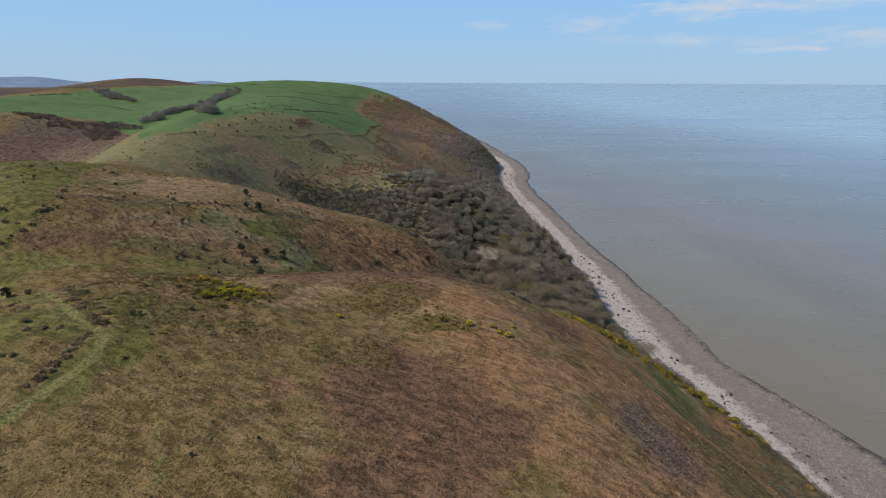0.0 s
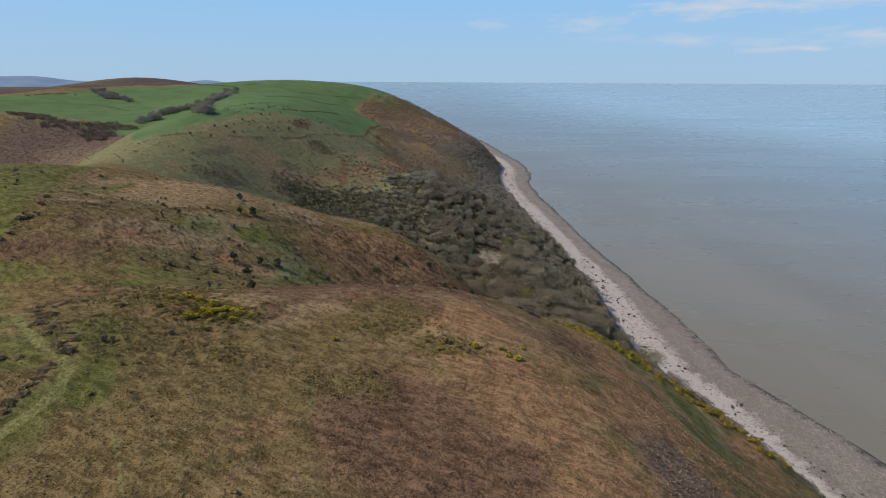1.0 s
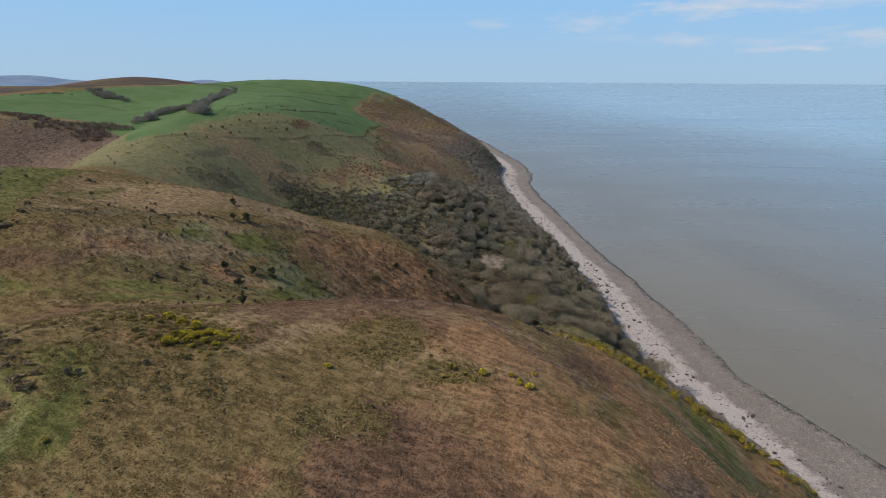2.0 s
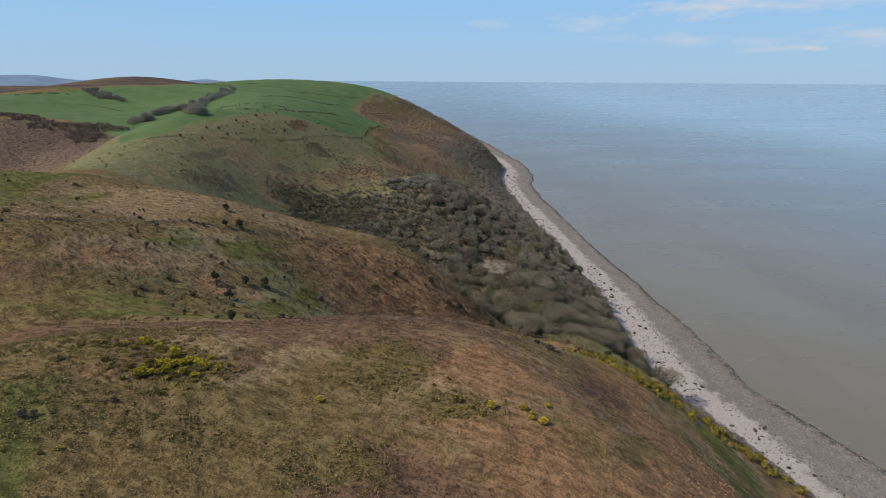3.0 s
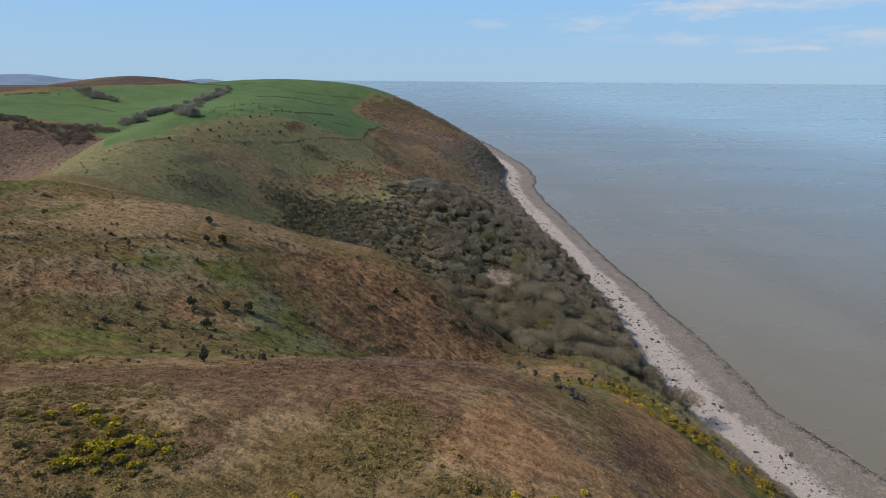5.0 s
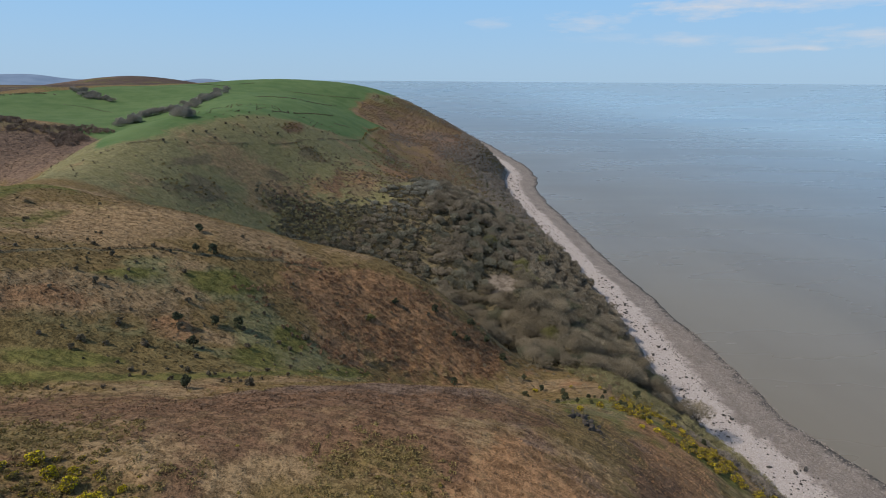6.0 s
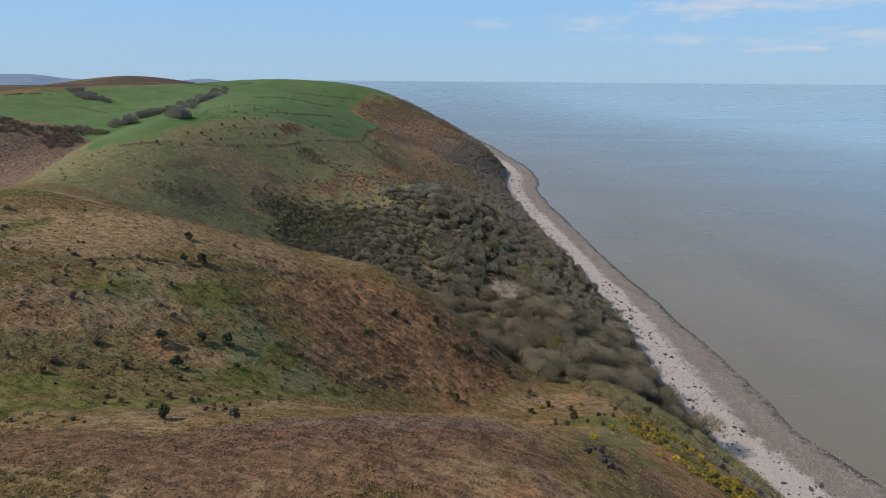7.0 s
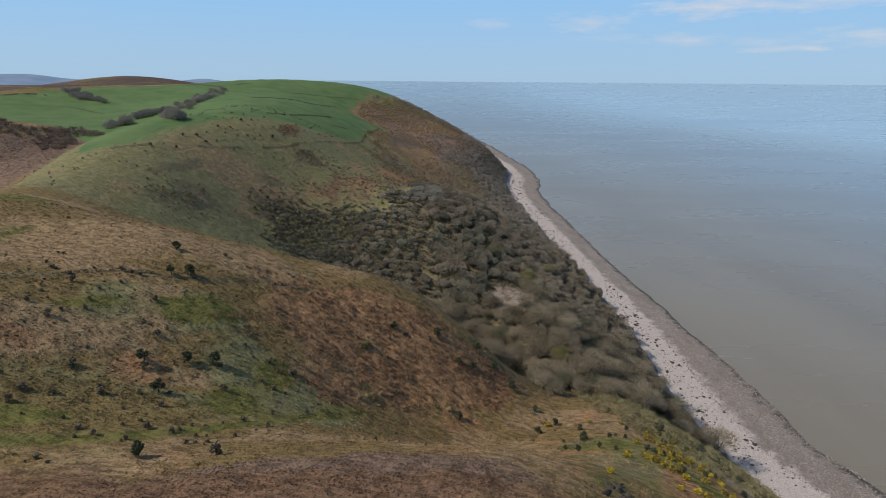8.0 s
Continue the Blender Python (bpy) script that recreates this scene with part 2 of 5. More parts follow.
    c = m.mix(m.ramp(worn, 0.35, 0.65), c, m.mix(m.ramp(tuft, 0.4, 0.6), (0.140, 0.134, 0.042), (0.255, 0.222, 0.086)))
    c = m.mix(edge("cover_c", 1), c, stone)
    height = m.math("ADD", m.math("ADD", m.math("MULTIPLY", tuft, 0.14), m.math("MULTIPLY", stroke, 0.28)), m.math("ADD", m.math("MULTIPLY", m.math("ADD", fine, blade), 0.07), m.math("ADD", m.math("MULTIPLY", blot, 0.34), m.math("MULTIPLY", mid, 0.50))))
    quiet = m.math("SUBTRACT", 1.0, m.math("MULTIPLY", m.channel("cover_b", 1), 0.85))
    m.bump(m.math("MULTIPLY", height, quiet), 1.15, 1.0)
    return m.colour(c)


def plant_material(name, dark, light, size=0.5, rough=0.85, own=0.45, joined=False):
    """Leaves, twigs or stems whose tone varies from clump to clump and plant to plant."""
    m = Nodes(name, rough, 0.15)
    tone = m.math("ADD", m.math("MULTIPLY", m.island(), 1 - own), m.math("MULTIPLY", m.channel("own", 0) if joined else m.random(), own))
    c = m.mix(tone, tuple(0.7 * v for v in dark), tuple(1.15 * v for v in light))
    c = m.mix(m.math("MULTIPLY", m.ramp(m.noise(size, 3), 0.4, 0.7), 0.5), c, tuple(0.6 * v for v in dark))
    return m.colour(c)


def stone_material(name, dark, light, size, rough=0.85):
    m = Nodes(name, rough, 0.3)
    grain, big = m.noise(size * 0.2, 6, 0.7), m.noise(size, 4)
    c = m.mix(m.ramp(big, 0.35, 0.65), dark, light)
    c = m.mix(m.math("MULTIPLY", m.random(), 0.4), c, tuple(0.75 * v for v in dark))
    c = m.mix(m.math("MULTIPLY", m.ramp(grain, 0.5, 0.75), 0.4), c, tuple(0.5 * v for v in dark))
    m.bump(grain, size * 0.15, 0.8)
    return m.colour(c)


def beach_material():
    m = Nodes("shingle", 0.85, 0.3)
    up = m.channel("strand", 0)
    wander = m.math("ADD", up, m.math("MULTIPLY", m.math("SUBTRACT", m.noise(7, 5, 0.65), 0.5), 0.5))
    pebble, tone = m.n.new("ShaderNodeSeparateColor"), m.noise(9, 5, 0.6, (1.0, 0.35, 1.0))
    m.l.new(m.cells(0.32), pebble.inputs[0])
    cobble = m.n.new("ShaderNodeSeparateColor")
    m.l.new(m.cells(1.1), cobble.inputs[0])
    pale = m.mix(pebble.outputs[0], (0.34, 0.285, 0.25), (0.55, 0.475, 0.425))
    grey = m.mix(pebble.outputs[1], (0.138, 0.114, 0.095), (0.325, 0.276, 0.236))
    grey = m.mix(m.math("MULTIPLY", m.ramp(cobble.outputs[0], 0.8, 0.97), 0.6), grey, (0.36, 0.31, 0.27))
    grey = m.mix(m.math("MULTIPLY", m.ramp(tone, 0.42, 0.66), 0.55), grey, (0.162, 0.132, 0.110))
    dry = m.math("ADD", m.channel("strand", 1), m.math("SUBTRACT", wander, up))
    c = m.mix(m.ramp(dry, 0.46, 0.60), grey, pale)
    wet = m.math("SUBTRACT", 1.0, m.ramp(wander, -0.02, 0.13))
    c = m.mix(wet, c, (0.055, 0.050, 0.045))
    m.bump(m.math("ADD", m.math("MULTIPLY", m.cells(0.32, "Distance"), -0.1), m.math("MULTIPLY", m.cells(1.1, "Distance"), -0.34)), 1.0, 0.9)
    return m.colour(c)


def sea_material():
    m = Nodes("silty_sea", 0.2, 0.5)
    m.bsdf.inputs["IOR"].default_value = 1.33
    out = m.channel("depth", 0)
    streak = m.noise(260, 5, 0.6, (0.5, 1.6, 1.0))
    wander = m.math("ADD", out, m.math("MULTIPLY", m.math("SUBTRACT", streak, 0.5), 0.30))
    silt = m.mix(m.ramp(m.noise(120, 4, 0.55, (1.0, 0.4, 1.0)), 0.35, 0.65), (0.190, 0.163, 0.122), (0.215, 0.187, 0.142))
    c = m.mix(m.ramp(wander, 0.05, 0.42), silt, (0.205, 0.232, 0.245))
    # the far pale blue paints in the haze that softens the horizon
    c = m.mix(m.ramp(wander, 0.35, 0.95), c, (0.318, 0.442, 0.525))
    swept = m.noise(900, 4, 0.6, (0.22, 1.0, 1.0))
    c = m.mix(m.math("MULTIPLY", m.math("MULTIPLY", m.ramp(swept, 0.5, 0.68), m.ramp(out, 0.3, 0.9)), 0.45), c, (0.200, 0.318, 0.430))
    rough = m.math("ADD", 0.24, m.math("MULTIPLY", m.ramp(streak, 0.3, 0.7), 0.10))
    m.put(rough, m.bsdf.inputs["Roughness"])
    m.bump(m.math("ADD", m.noise(3.5, 4, 0.6, (1.0, 0.6, 1.0)), m.math("MULTIPLY", m.noise(0.8, 3), 0.25)), 0.04, 0.16)
    return m.colour(c)


TURF = ground_material()
SHINGLE = beach_material()
SEA = sea_material()
GORSE_LEAF = plant_material("gorse_spines", (0.150, 0.112, 0.044), (0.330, 0.250, 0.098))
GORSE_FLOWER = plant_material("gorse_flowers", (0.44, 0.345, 0.013), (0.82, 0.66, 0.035))
THORN_TWIG = plant_material("thorn_twigs", (0.130, 0.106, 0.072), (0.290, 0.240, 0.160))
HOLLY_LEAF = plant_material("evergreen_leaves", (0.050, 0.056, 0.032), (0.120, 0.128, 0.070))
BUD_TWIG = plant_material("budding_twigs", (0.178, 0.148, 0.101), (0.330, 0.276, 0.192), own=0.6)
FRESH_LEAF = plant_material("fresh_leaves", (0.150, 0.145, 0.050), (0.310, 0.290, 0.110))
IVY_LEAF = plant_material("ivy_leaves", (0.105, 0.103, 0.066), (0.225, 0.215, 0.140), own=0.6)
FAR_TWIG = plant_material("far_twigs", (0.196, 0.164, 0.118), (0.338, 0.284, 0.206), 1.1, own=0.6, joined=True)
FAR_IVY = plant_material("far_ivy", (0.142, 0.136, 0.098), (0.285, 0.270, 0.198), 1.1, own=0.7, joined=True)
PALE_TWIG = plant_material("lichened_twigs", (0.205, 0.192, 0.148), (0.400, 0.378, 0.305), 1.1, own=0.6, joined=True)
OLIVE_TWIG = plant_material("budding_scrub_twigs", (0.165, 0.146, 0.074), (0.355, 0.312, 0.162), 1.1, own=0.6, joined=True)
HEATH_SCRUB = plant_material("heath_scrub", (0.150, 0.108, 0.080), (0.330, 0.240, 0.180), 1.5, own=0.6, joined=True)
UNDERGROWTH = plant_material("undergrowth_leaves", (0.088, 0.080, 0.056), (0.188, 0.168, 0.116), 1.1, own=0.6, joined=True)
FIELD_TWIG = plant_material("field_tree_twigs", (0.240, 0.210, 0.170), (0.440, 0.395, 0.330), own=0.5)
SCRUB_TWIG = plant_material("bare_scrub_twigs", (0.150, 0.128, 0.106), (0.335, 0.288, 0.240))
BARK = stone_material("bark", (0.055, 0.045, 0.035), (0.12, 0.10, 0.08), 0.6, 0.9)
FROND = plant_material("dead_bracken", (0.150, 0.100, 0.062), (0.355, 0.240, 0.148), 0.8)
RUST_FROND = plant_material("rust_bracken", (0.128, 0.076, 0.046), (0.350, 0.205, 0.122), 0.8, own=0.6, joined=True)
BRAMBLE_CANE = plant_material("bramble_canes", (0.200, 0.145, 0.078), (0.420, 0.310, 0.170), 0.8)
LING = plant_material("heather_sprigs", (0.120, 0.090, 0.066), (0.250, 0.188, 0.140), 0.8)
ROCK = stone_material("weathered_rock", (0.040, 0.036, 0.032), (0.120, 0.105, 0.090), 1.2)
CRAG = stone_material("split_bedrock", (0.036, 0.029, 0.022), (0.100, 0.080, 0.062), 0.8)


# ---------------------------------------------------------------- meshes
def mesh_from(name, verts, faces, material, smooth=False):
    """A mesh from arrays: verts n x 3, faces m x 3 or m x 4."""
    me = bpy.data.meshes.new(name)
    verts, faces = np.asarray(verts, np.float32), np.asarray(faces, np.int32)
    k = faces.shape[1]
    me.vertices.add(len(verts))
    me.vertices.foreach_set("co", verts.ravel())
    me.loops.add(faces.size)
    me.loops.foreach_set("vertex_index", faces.ravel())
    me.polygons.add(len(faces))
    me.polygons.foreach_set("loop_start", np.arange(0, faces.size, k, dtype=np.int32))
    me.polygons.foreach_set("loop_total", np.full(len(faces), k, np.int32))
    me.update(calc_edges=True)
    me.polygons.foreach_set("use_smooth", np.full(len(faces), smooth))
    me.materials.append(material)
    return me


def paint(me, name, channels):
    """A colour attribute with up to three named covers, one number each per vertex."""
    data = np.ones((len(me.vertices), 4), np.float32)
    for k, c in enumerate(channels):
        data[:, k] = c
    me.attributes.new(name, "FLOAT_COLOR", "POINT").data.foreach_set("color", data.ravel())


def sheet(name, xs, ys, height, material):
    """A grid over the plan with the height of that function."""
    gx, gy = np.meshgrid(xs, ys)
    x, y = gx.ravel(), gy.ravel()
    n = len(xs)
    i = (np.arange(len(ys) - 1)[:, None] * n + np.arange(n - 1)[None, :]).ravel()
    me = mesh_from(name, np.stack([x, y, height(x, y)], 1), np.stack([i, i + 1, i + n + 1, i + n], 1), material, True)
    return me, x, y


def steps(*stretches):
    """Numbers from stretch to stretch: (start, end, step), ..."""
    return np.concatenate([np.arange(a, b - 1e-6, s) for a, b, s in stretches])


def blob(x, y, rows, wobble=0.35):
    """How far a point lies inside any of the patches: rows of x, y, half length, half width, turn in degrees."""
    best = np.zeros_like(x)
    edge = wobble * fractal(x, y, 16, 4, 77)
    for cx, cy, a, b, turn in rows:
        c, s = math.cos(radians(turn)), math.sin(radians(turn))
        u, v = (x - cx) * c + (y - cy) * s, (y - cy) * c - (x - cx) * s
        best = np.maximum(best, np.clip(1.5 - np.sqrt((u / a) ** 2 + (v / b) ** 2) + edge, 0, 1))
    return best


def trail(x, y, points, width):
    """1 on a path through the points, 0 away from it."""
    best = np.full_like(x, 1e9)
    for (ax, ay), (bx, by) in zip(points, points[1:]):
        d2 = (bx - ax) ** 2 + (by - ay) ** 2
        k = np.clip(((x - ax) * (bx - ax) + (y - ay) * (by - ay)) / d2, 0, 1)
        best = np.minimum(best, np.hypot(x - ax - k * (bx - ax), y - ay - k * (by - ay)))
    return np.clip(1.5 - best / width, 0, 1)


def wooded(x, y):
    w = blob(x, y, [(42, 395, 42, 78, -12), (92, 350, 44, 85, 0), (105, 480, 42, 120, 0), (-25, 460, 52, 30, 8), (40, 480, 45, 55, 0), (60, 330, 22, 40, -20), (5, 400, 45, 45, 0), (-45, 430, 32, 28, 0),
                    (70, 300, 26, 34, 0), (52, 600, 34, 90, 0), (-70, 450, 14, 26, -10)], 0.3)
    w = w * (x < foot(y) - 11) * (y > 268 + np.clip(60 - x, 0, 200) * 0.75)
    bare = blob(x, y, [(57, 384, 9, 15, 25), (71, 508, 7, 20, 25), (-50, 590, 16, 60, 0)], 0.3)
    return np.where(bare > 0.5, 0, w)


def covers(x, y):
    """What grows where: tan grass, bracken, heather (also far haze); green turf, farm field, scrub floor (also a
    track's shadow); worn paths, bare stone, khaki sheep grass; dark heath, low gorse (also shade on the spur), moor.
    """
    coast = x - foot(y)
    burnt = blob(x, y, [(-1, 83, 11.5, 15, 0), (6, 70, 12, 12, 0), (2, 56, 13, 13, 0)], 0.3) * np.clip((x + 14.5) / 1.2, 0, 1)  # old burn with a straight edge
    tan = blob(x, y, [(-8, 128, 36, 9, 5), (16, 116, 14, 10, 20), (-88, 251, 56, 21, 16), (-80, 195, 23, 11, 34), (-105, 203, 9, 3, 60), (-24, 119, 8, 12, -15), (-40, 135, 15, 5, 5), (-94, 440, 14, 24, -20), (-112, 456, 12, 20, -15), (-118, 322, 60, 10, 6), (-100, 470, 50, 30, 0), (20, 190, 30, 14, 60),
                      (-42, 590, 7, 26, 0), (-30, 545, 14, 30, 0)])
    bracken = 0.66 * blob(x, y, [(20, 92, 14, 16, 0), (22, 72, 22, 14, 0), (16, 104, 12, 6, 0), (2, 126, 18, 7, -10), (18, 117, 10, 6, 0), (-55, 194, 9, 9, 30), (-84, 188, 13, 6, 30),  (-40, 112, 16, 8, 10)], 0.5)
    bracken = np.maximum(bracken, blob(x, y, [(-8, 245, 33, 21, 22), (22, 252, 17, 13, 30), (-20, 222, 10, 10, 30), (47, 118, 9, 26, 8), (50, 152, 8, 17, -28), (10, 620, 40, 60, 0)]))
    bracken = np.maximum(bracken, 0.5 * blob(x, y, [(-30, 1060, 56, 90, 0),                                               (70, 950, 50, 150, 0), (10, 980, 50, 210, 0)], 0.7))
    bracken = np.maximum(bracken, 0.42 * blob(x, y, [(30, 800, 50, 180, 4)], 0.6))
    bracken = np.maximum(bracken, 0.5 * blob(x, y, [(-40, 530, 18, 40, 0), (-66, 502, 18, 22, 0)], 0.7))
    bracken = np.maximum(bracken, burnt)
    crest = np.clip(1.4 * blob(x, y, [(-45, 1175, 40, 55, 0), (-5, 1230, 45, 60, 0)], 0.5), 0, 1)
    bracken = bracken * (1 - 0.8 * crest)
    heather = blob(x, y, [(41, 84, 8, 13, -12), (-9, 148, 30, 8, 5), (-25, 141, 16, 3, 0), (5, 152, 14, 3, 10), (70, 880, 40, 220, 0), (-290, 560, 80, 55, 20), (-640, 1150, 170, 70, 0),
                          (-1000, 2100, 600, 500, 0), (-1400, 1500, 700, 300, 0)], 0.25)
    # heather tone greys the far headland, painting in its aerial haze
    heather = np.maximum(heather, 0.56 * blob(x, y, [(15, 960, 60, 210, 4), (-30, 1060, 50, 80, 0), (28, 780, 44, 150, 4)], 0.9))
    heather = np.maximum(heather, 0.72 * trail(x, y, [(6, 152), (14, 143), (17.6, 134), (22, 128), (26, 121), (30, 119), (35.4, 112)], 2.6))
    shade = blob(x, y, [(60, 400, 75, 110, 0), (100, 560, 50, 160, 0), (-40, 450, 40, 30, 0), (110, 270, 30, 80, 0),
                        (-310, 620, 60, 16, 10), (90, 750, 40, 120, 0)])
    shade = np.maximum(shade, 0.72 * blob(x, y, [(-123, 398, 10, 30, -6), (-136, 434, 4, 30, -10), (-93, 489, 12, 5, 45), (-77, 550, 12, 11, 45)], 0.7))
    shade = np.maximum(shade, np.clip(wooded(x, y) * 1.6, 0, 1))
    shade = np.maximum(shade, 0.6 * blob(x, y, [(-42, 512, 22, 16, 0), (-8, 560, 18, 34, 0)], 0.7))
    turf = 0.66 * blob(x, y, [(-64, 86, 16, 22, 10), (-82, 110, 16, 24, 20)], 0.8)
    turf = np.maximum(turf, blob(x, y, [(-55, 88, 5, 7, 20), (-46, 76, 3, 8, 8), (-66, 100, 9, 4, -38)], 0.5))
    turf = np.maximum(turf, blob(x, y, [(-48, 97, 3, 5, 0), (-43, 83, 5, 6, 0), (-42, 88, 4, 3, 0), (-54, 223, 10, 5, 42), (-75, 210, 9, 3.5, 38), (-67, 172, 10, 4, 20), (-38, 193, 7, 8, 30), (-33, 212, 4, 7, 0), 
                       (74, 146, 4, 9, 0), (48, 205, 12, 8, 0), (66, 172, 5, 14, 20), (62, 520, 10, 30, 20)]))
    pasture = np.clip((np.interp(y, [150, 166, 178, 190, 209, 234, 262, 300], [-112, -112, -110, -112, -118, -128, -134, -140]) - x + 3 * fractal(x, y, 12, 2, 371)) / 5 + 0.5, 0, 1) * np.clip((y - 160) / 6, 0, 1) * (y < 320)
    turf = np.maximum(turf, np.maximum(0.8 * pasture, 0.66 * blob(x, y, [(-103, 160, 16, 3.5, 4), (-122, 238, 9, 14, -20)], 0.6)))
    turf = np.maximum(turf, 0.8 * trail(x, y, [(-75, 160), (-54, 167), (-45, 171), (-33, 181), (-22, 198), (-13, 214)], 3.0))
    tan = np.maximum(tan, 0.62 * trail(x, y, [(-80, 157), (-51, 161), (-39, 166.5), (-29, 172.5), (-16, 184)], 1.8))
    turf = np.maximum(turf, 0.58 * blob(x, y, [(46, 172, 10, 16, 0), (56, 200, 12, 22, 0), (34, 158, 6, 6, 0)], 0.8))
    dome = np.clip((y - 335 - 0.1 * (x + 100)) / 25, 0, 1) * np.clip((30 - x) / 30, 0, 1) * (x > -260) * np.clip((780 - y) / 60, 0, 1)
    dome = np.maximum(dome, 0.9 * blob(x, y, [(-52, 184, 30, 12, 22), (-38, 206, 15, 15, 30), (-24, 200, 12, 8, 40), (-66, 212, 26, 9, 36), (50, 184, 16, 30, 0), (75, 138, 8, 20, 4), (64, 122, 6, 18, 0), (62, 136, 7, 8, 0)], 0.5))
    dome = np.maximum(dome, 0.8 * crest)
    sward = 0.6 * blob(x, y, [(75, 136, 7, 20, 4), (65, 118, 4, 16, 0), (61, 135, 5, 7, 0)], 0.6)
    near = np.clip((182 - y - 0.1 * x) / 8, 0, 1)
    tan = np.maximum(tan, np.clip(0.26 + 0.62 * fractal(x, y, 20, 3, 201), 0, 0.95) * np.where(near > 0.5, np.where((x < -14) & (y < 104), 0.62, 1), 0.9))
    bracken = np.maximum(bracken, np.clip(np.where(x > 0, 0.16, -0.12) + 0.62 * fractal(x, y, 15, 3, 211), 0, 0.9) * ((y < 172) | (x > -28)) * (y < 330))
    heather = np.maximum(heather, np.clip(-0.25 + 0.8 * fractal(x, y, 17, 3, 221), 0, 0.8) * near * (x > -25))
    turf = np.maximum(turf, np.clip(0.10 + 0.62 * fractal(x, y, 26, 3, 231), 0, 0.8) * np.clip((10 - x) / 40, 0, 1) * np.where((y > 165) & (y < 330), 0.6, 1))
    turf = turf * np.where(y < 330, np.where((x < -39 - 0.35 * (y - 80)) | (x > 30), np.where((y > 172) & (x > -112), 0.8, 1.0), np.where(y > 160, 0.85, 0.5)), np.where(y < 640, 0.42, 1.0))
    turf = np.maximum(turf, sward)
    heather = heather * np.where(y < 200, np.where(y > 138, 0.9, 0.74), 1.0) * (1 - 0.7 * burnt)
    gorse_and_shade = 0.62 * blob(x, y, [(-36, 112, 11, 9, -20), (-50, 114, 16, 7, -10), (-45, 97, 10, 7, -20), (-32, 95, 10, 4, 0), (-6, 119, 7, 8, 0), (-10, 92, 7, 4, 10), (8, 108, 7, 4, -10), (-60, 126, 22, 6, 0)], 0.5)
    # gorse tone over the spur's grass foot paints in its grazing-sun shade
    gorse_and_shade = np.maximum(gorse_and_shade, 0.8 * blob(x, y, [(-58, 178, 32, 12, 22), (-70, 164, 18, 6, 10)], 0.5))
    dark_heath = np.maximum(burnt, 0.64 * blob(x, y, [(-98, 187, 9, 7, 30), (-96, 172, 16, 5, 20), (-52, 512, 12, 34, 0), (-70, 462, 10, 20, 0), (120, 1200, 60, 110, 0), (95, 980, 30, 120, 0), (-101, 592, 7, 24, -10), (10, 142, 18, 5, 0), (-62, 146, 26, 9, 0), (-36, 141, 30, 9, 0), (-6, 130, 24, 8, 0), (-24, 130, 16, 8, 0), (-27, 115, 4, 7, 0), (-47, 119, 5, 4, 0), (40, 134, 6, 18, -25), (3, 93, 6, 5, 0)], 0.6))
    tan = np.maximum(tan * np.where((y > 330) & (y < 640), 0.62, 1.0), 0.75 * blob(x, y, [(-80, 468, 26, 34, 0), (0, 1000, 90, 130, 0)], 0.4)) * (1 - burnt)
    side = np.clip(1.2 * blob(x, y, [(-52, 184, 30, 12, 22), (-38, 206, 15, 15, 30), (-24, 200, 12, 8, 40)], 0.5), 0, 1)
    tan, bracken = tan * (1 - 0.75 * side), bracken * (1 - 0.75 * side * (1 - np.clip(blob(x, y, [(-56, 195, 9, 9, 30)], 0.4) * 1.3, 0, 1)))
    inland = np.interp(x, [-900, -520, -465, -425, -366, -321, -250], [770, 815, 868, 968, 1027, 1060, 1300])
    moor = np.clip((y - inland - 30) / 40, 0, 1) * (x < -200)
    peat = np.maximum(moor * np.clip(0.9 + 0.6 * fractal(x, 2.5 * y, 330, 4, 241), 0, 1), 0.5 * blob(x, y, [(-320, 570, 80, 60, 20)], 0.4))
    # shadow along the terraced sheep track, painted as a dark line
    shade = np.maximum(shade, 0.85 * trail(x, y, [(-131, 194), (-107, 195), (-99, 201), (-90.6, 215.4), (-80, 225.5), (-71, 231), (-64, 233), (-55, 238), (-43, 250), (-30, 254)], 0.9))
    inner = np.interp(y, [405, 415, 432, 465, 494, 525, 555, 592, 609, 635, 661, 716, 770, 914, 980, 992, 1035, 1095, 1162, 1207, 1227, 1500],
                      [-420, -181, -178, -161, -155, -147, -137, -126, -115, -98, -80, -49, -45, -42, -30, -80, -84, -74, -62, -27, -16, 40])
    farm = np.clip((inner - x + 6 * fractal(x, y, 30, 3, 331)) / 22 + 0.5, 0, 1) * np.clip((y - np.interp(x, [-420, -330, -240, -180], [660, 650, 560, 400])) / 10, 0, 1)
    farm = farm * np.clip((inland - y) / 16, 0, 1)
    path = trail(x, y, [(-50, 50), (-48.5, 65), (-47.2, 70), (-46.0, 74), (-45.4, 79), (-46.2, 84), (-48.6, 87.6), (-54, 91.2), (-63.7, 101.5), (-85, 122), (-106, 150)], 0.8)
    path = np.maximum(path, 0.72 * trail(x, y, [(-35.3, 80.4), (-35.5, 73), (-32.2, 67.3), (-29.2, 61), (-27.3, 55)], 0.4))
    path = np.maximum(path, 0.45 * trail(x, y, [(-14.6, 94), (-13, 76), (-11, 60)], 0.9))
    path = np.maximum(path, 0.5 * trail(x, y, [(-24, 97), (-14, 97.5), (0, 97), (14, 98)], 0.5))
    stone = blob(x, y, [(57, 384, 10, 16, 25)], 0.5) + np.clip((coast + 14) / 10, 0, 1)
    return (tan, bracken, heather), (turf, farm, shade), (path, np.clip(stone, 0, 1), dome), (dark_heath, gorse_and_shade, peat)


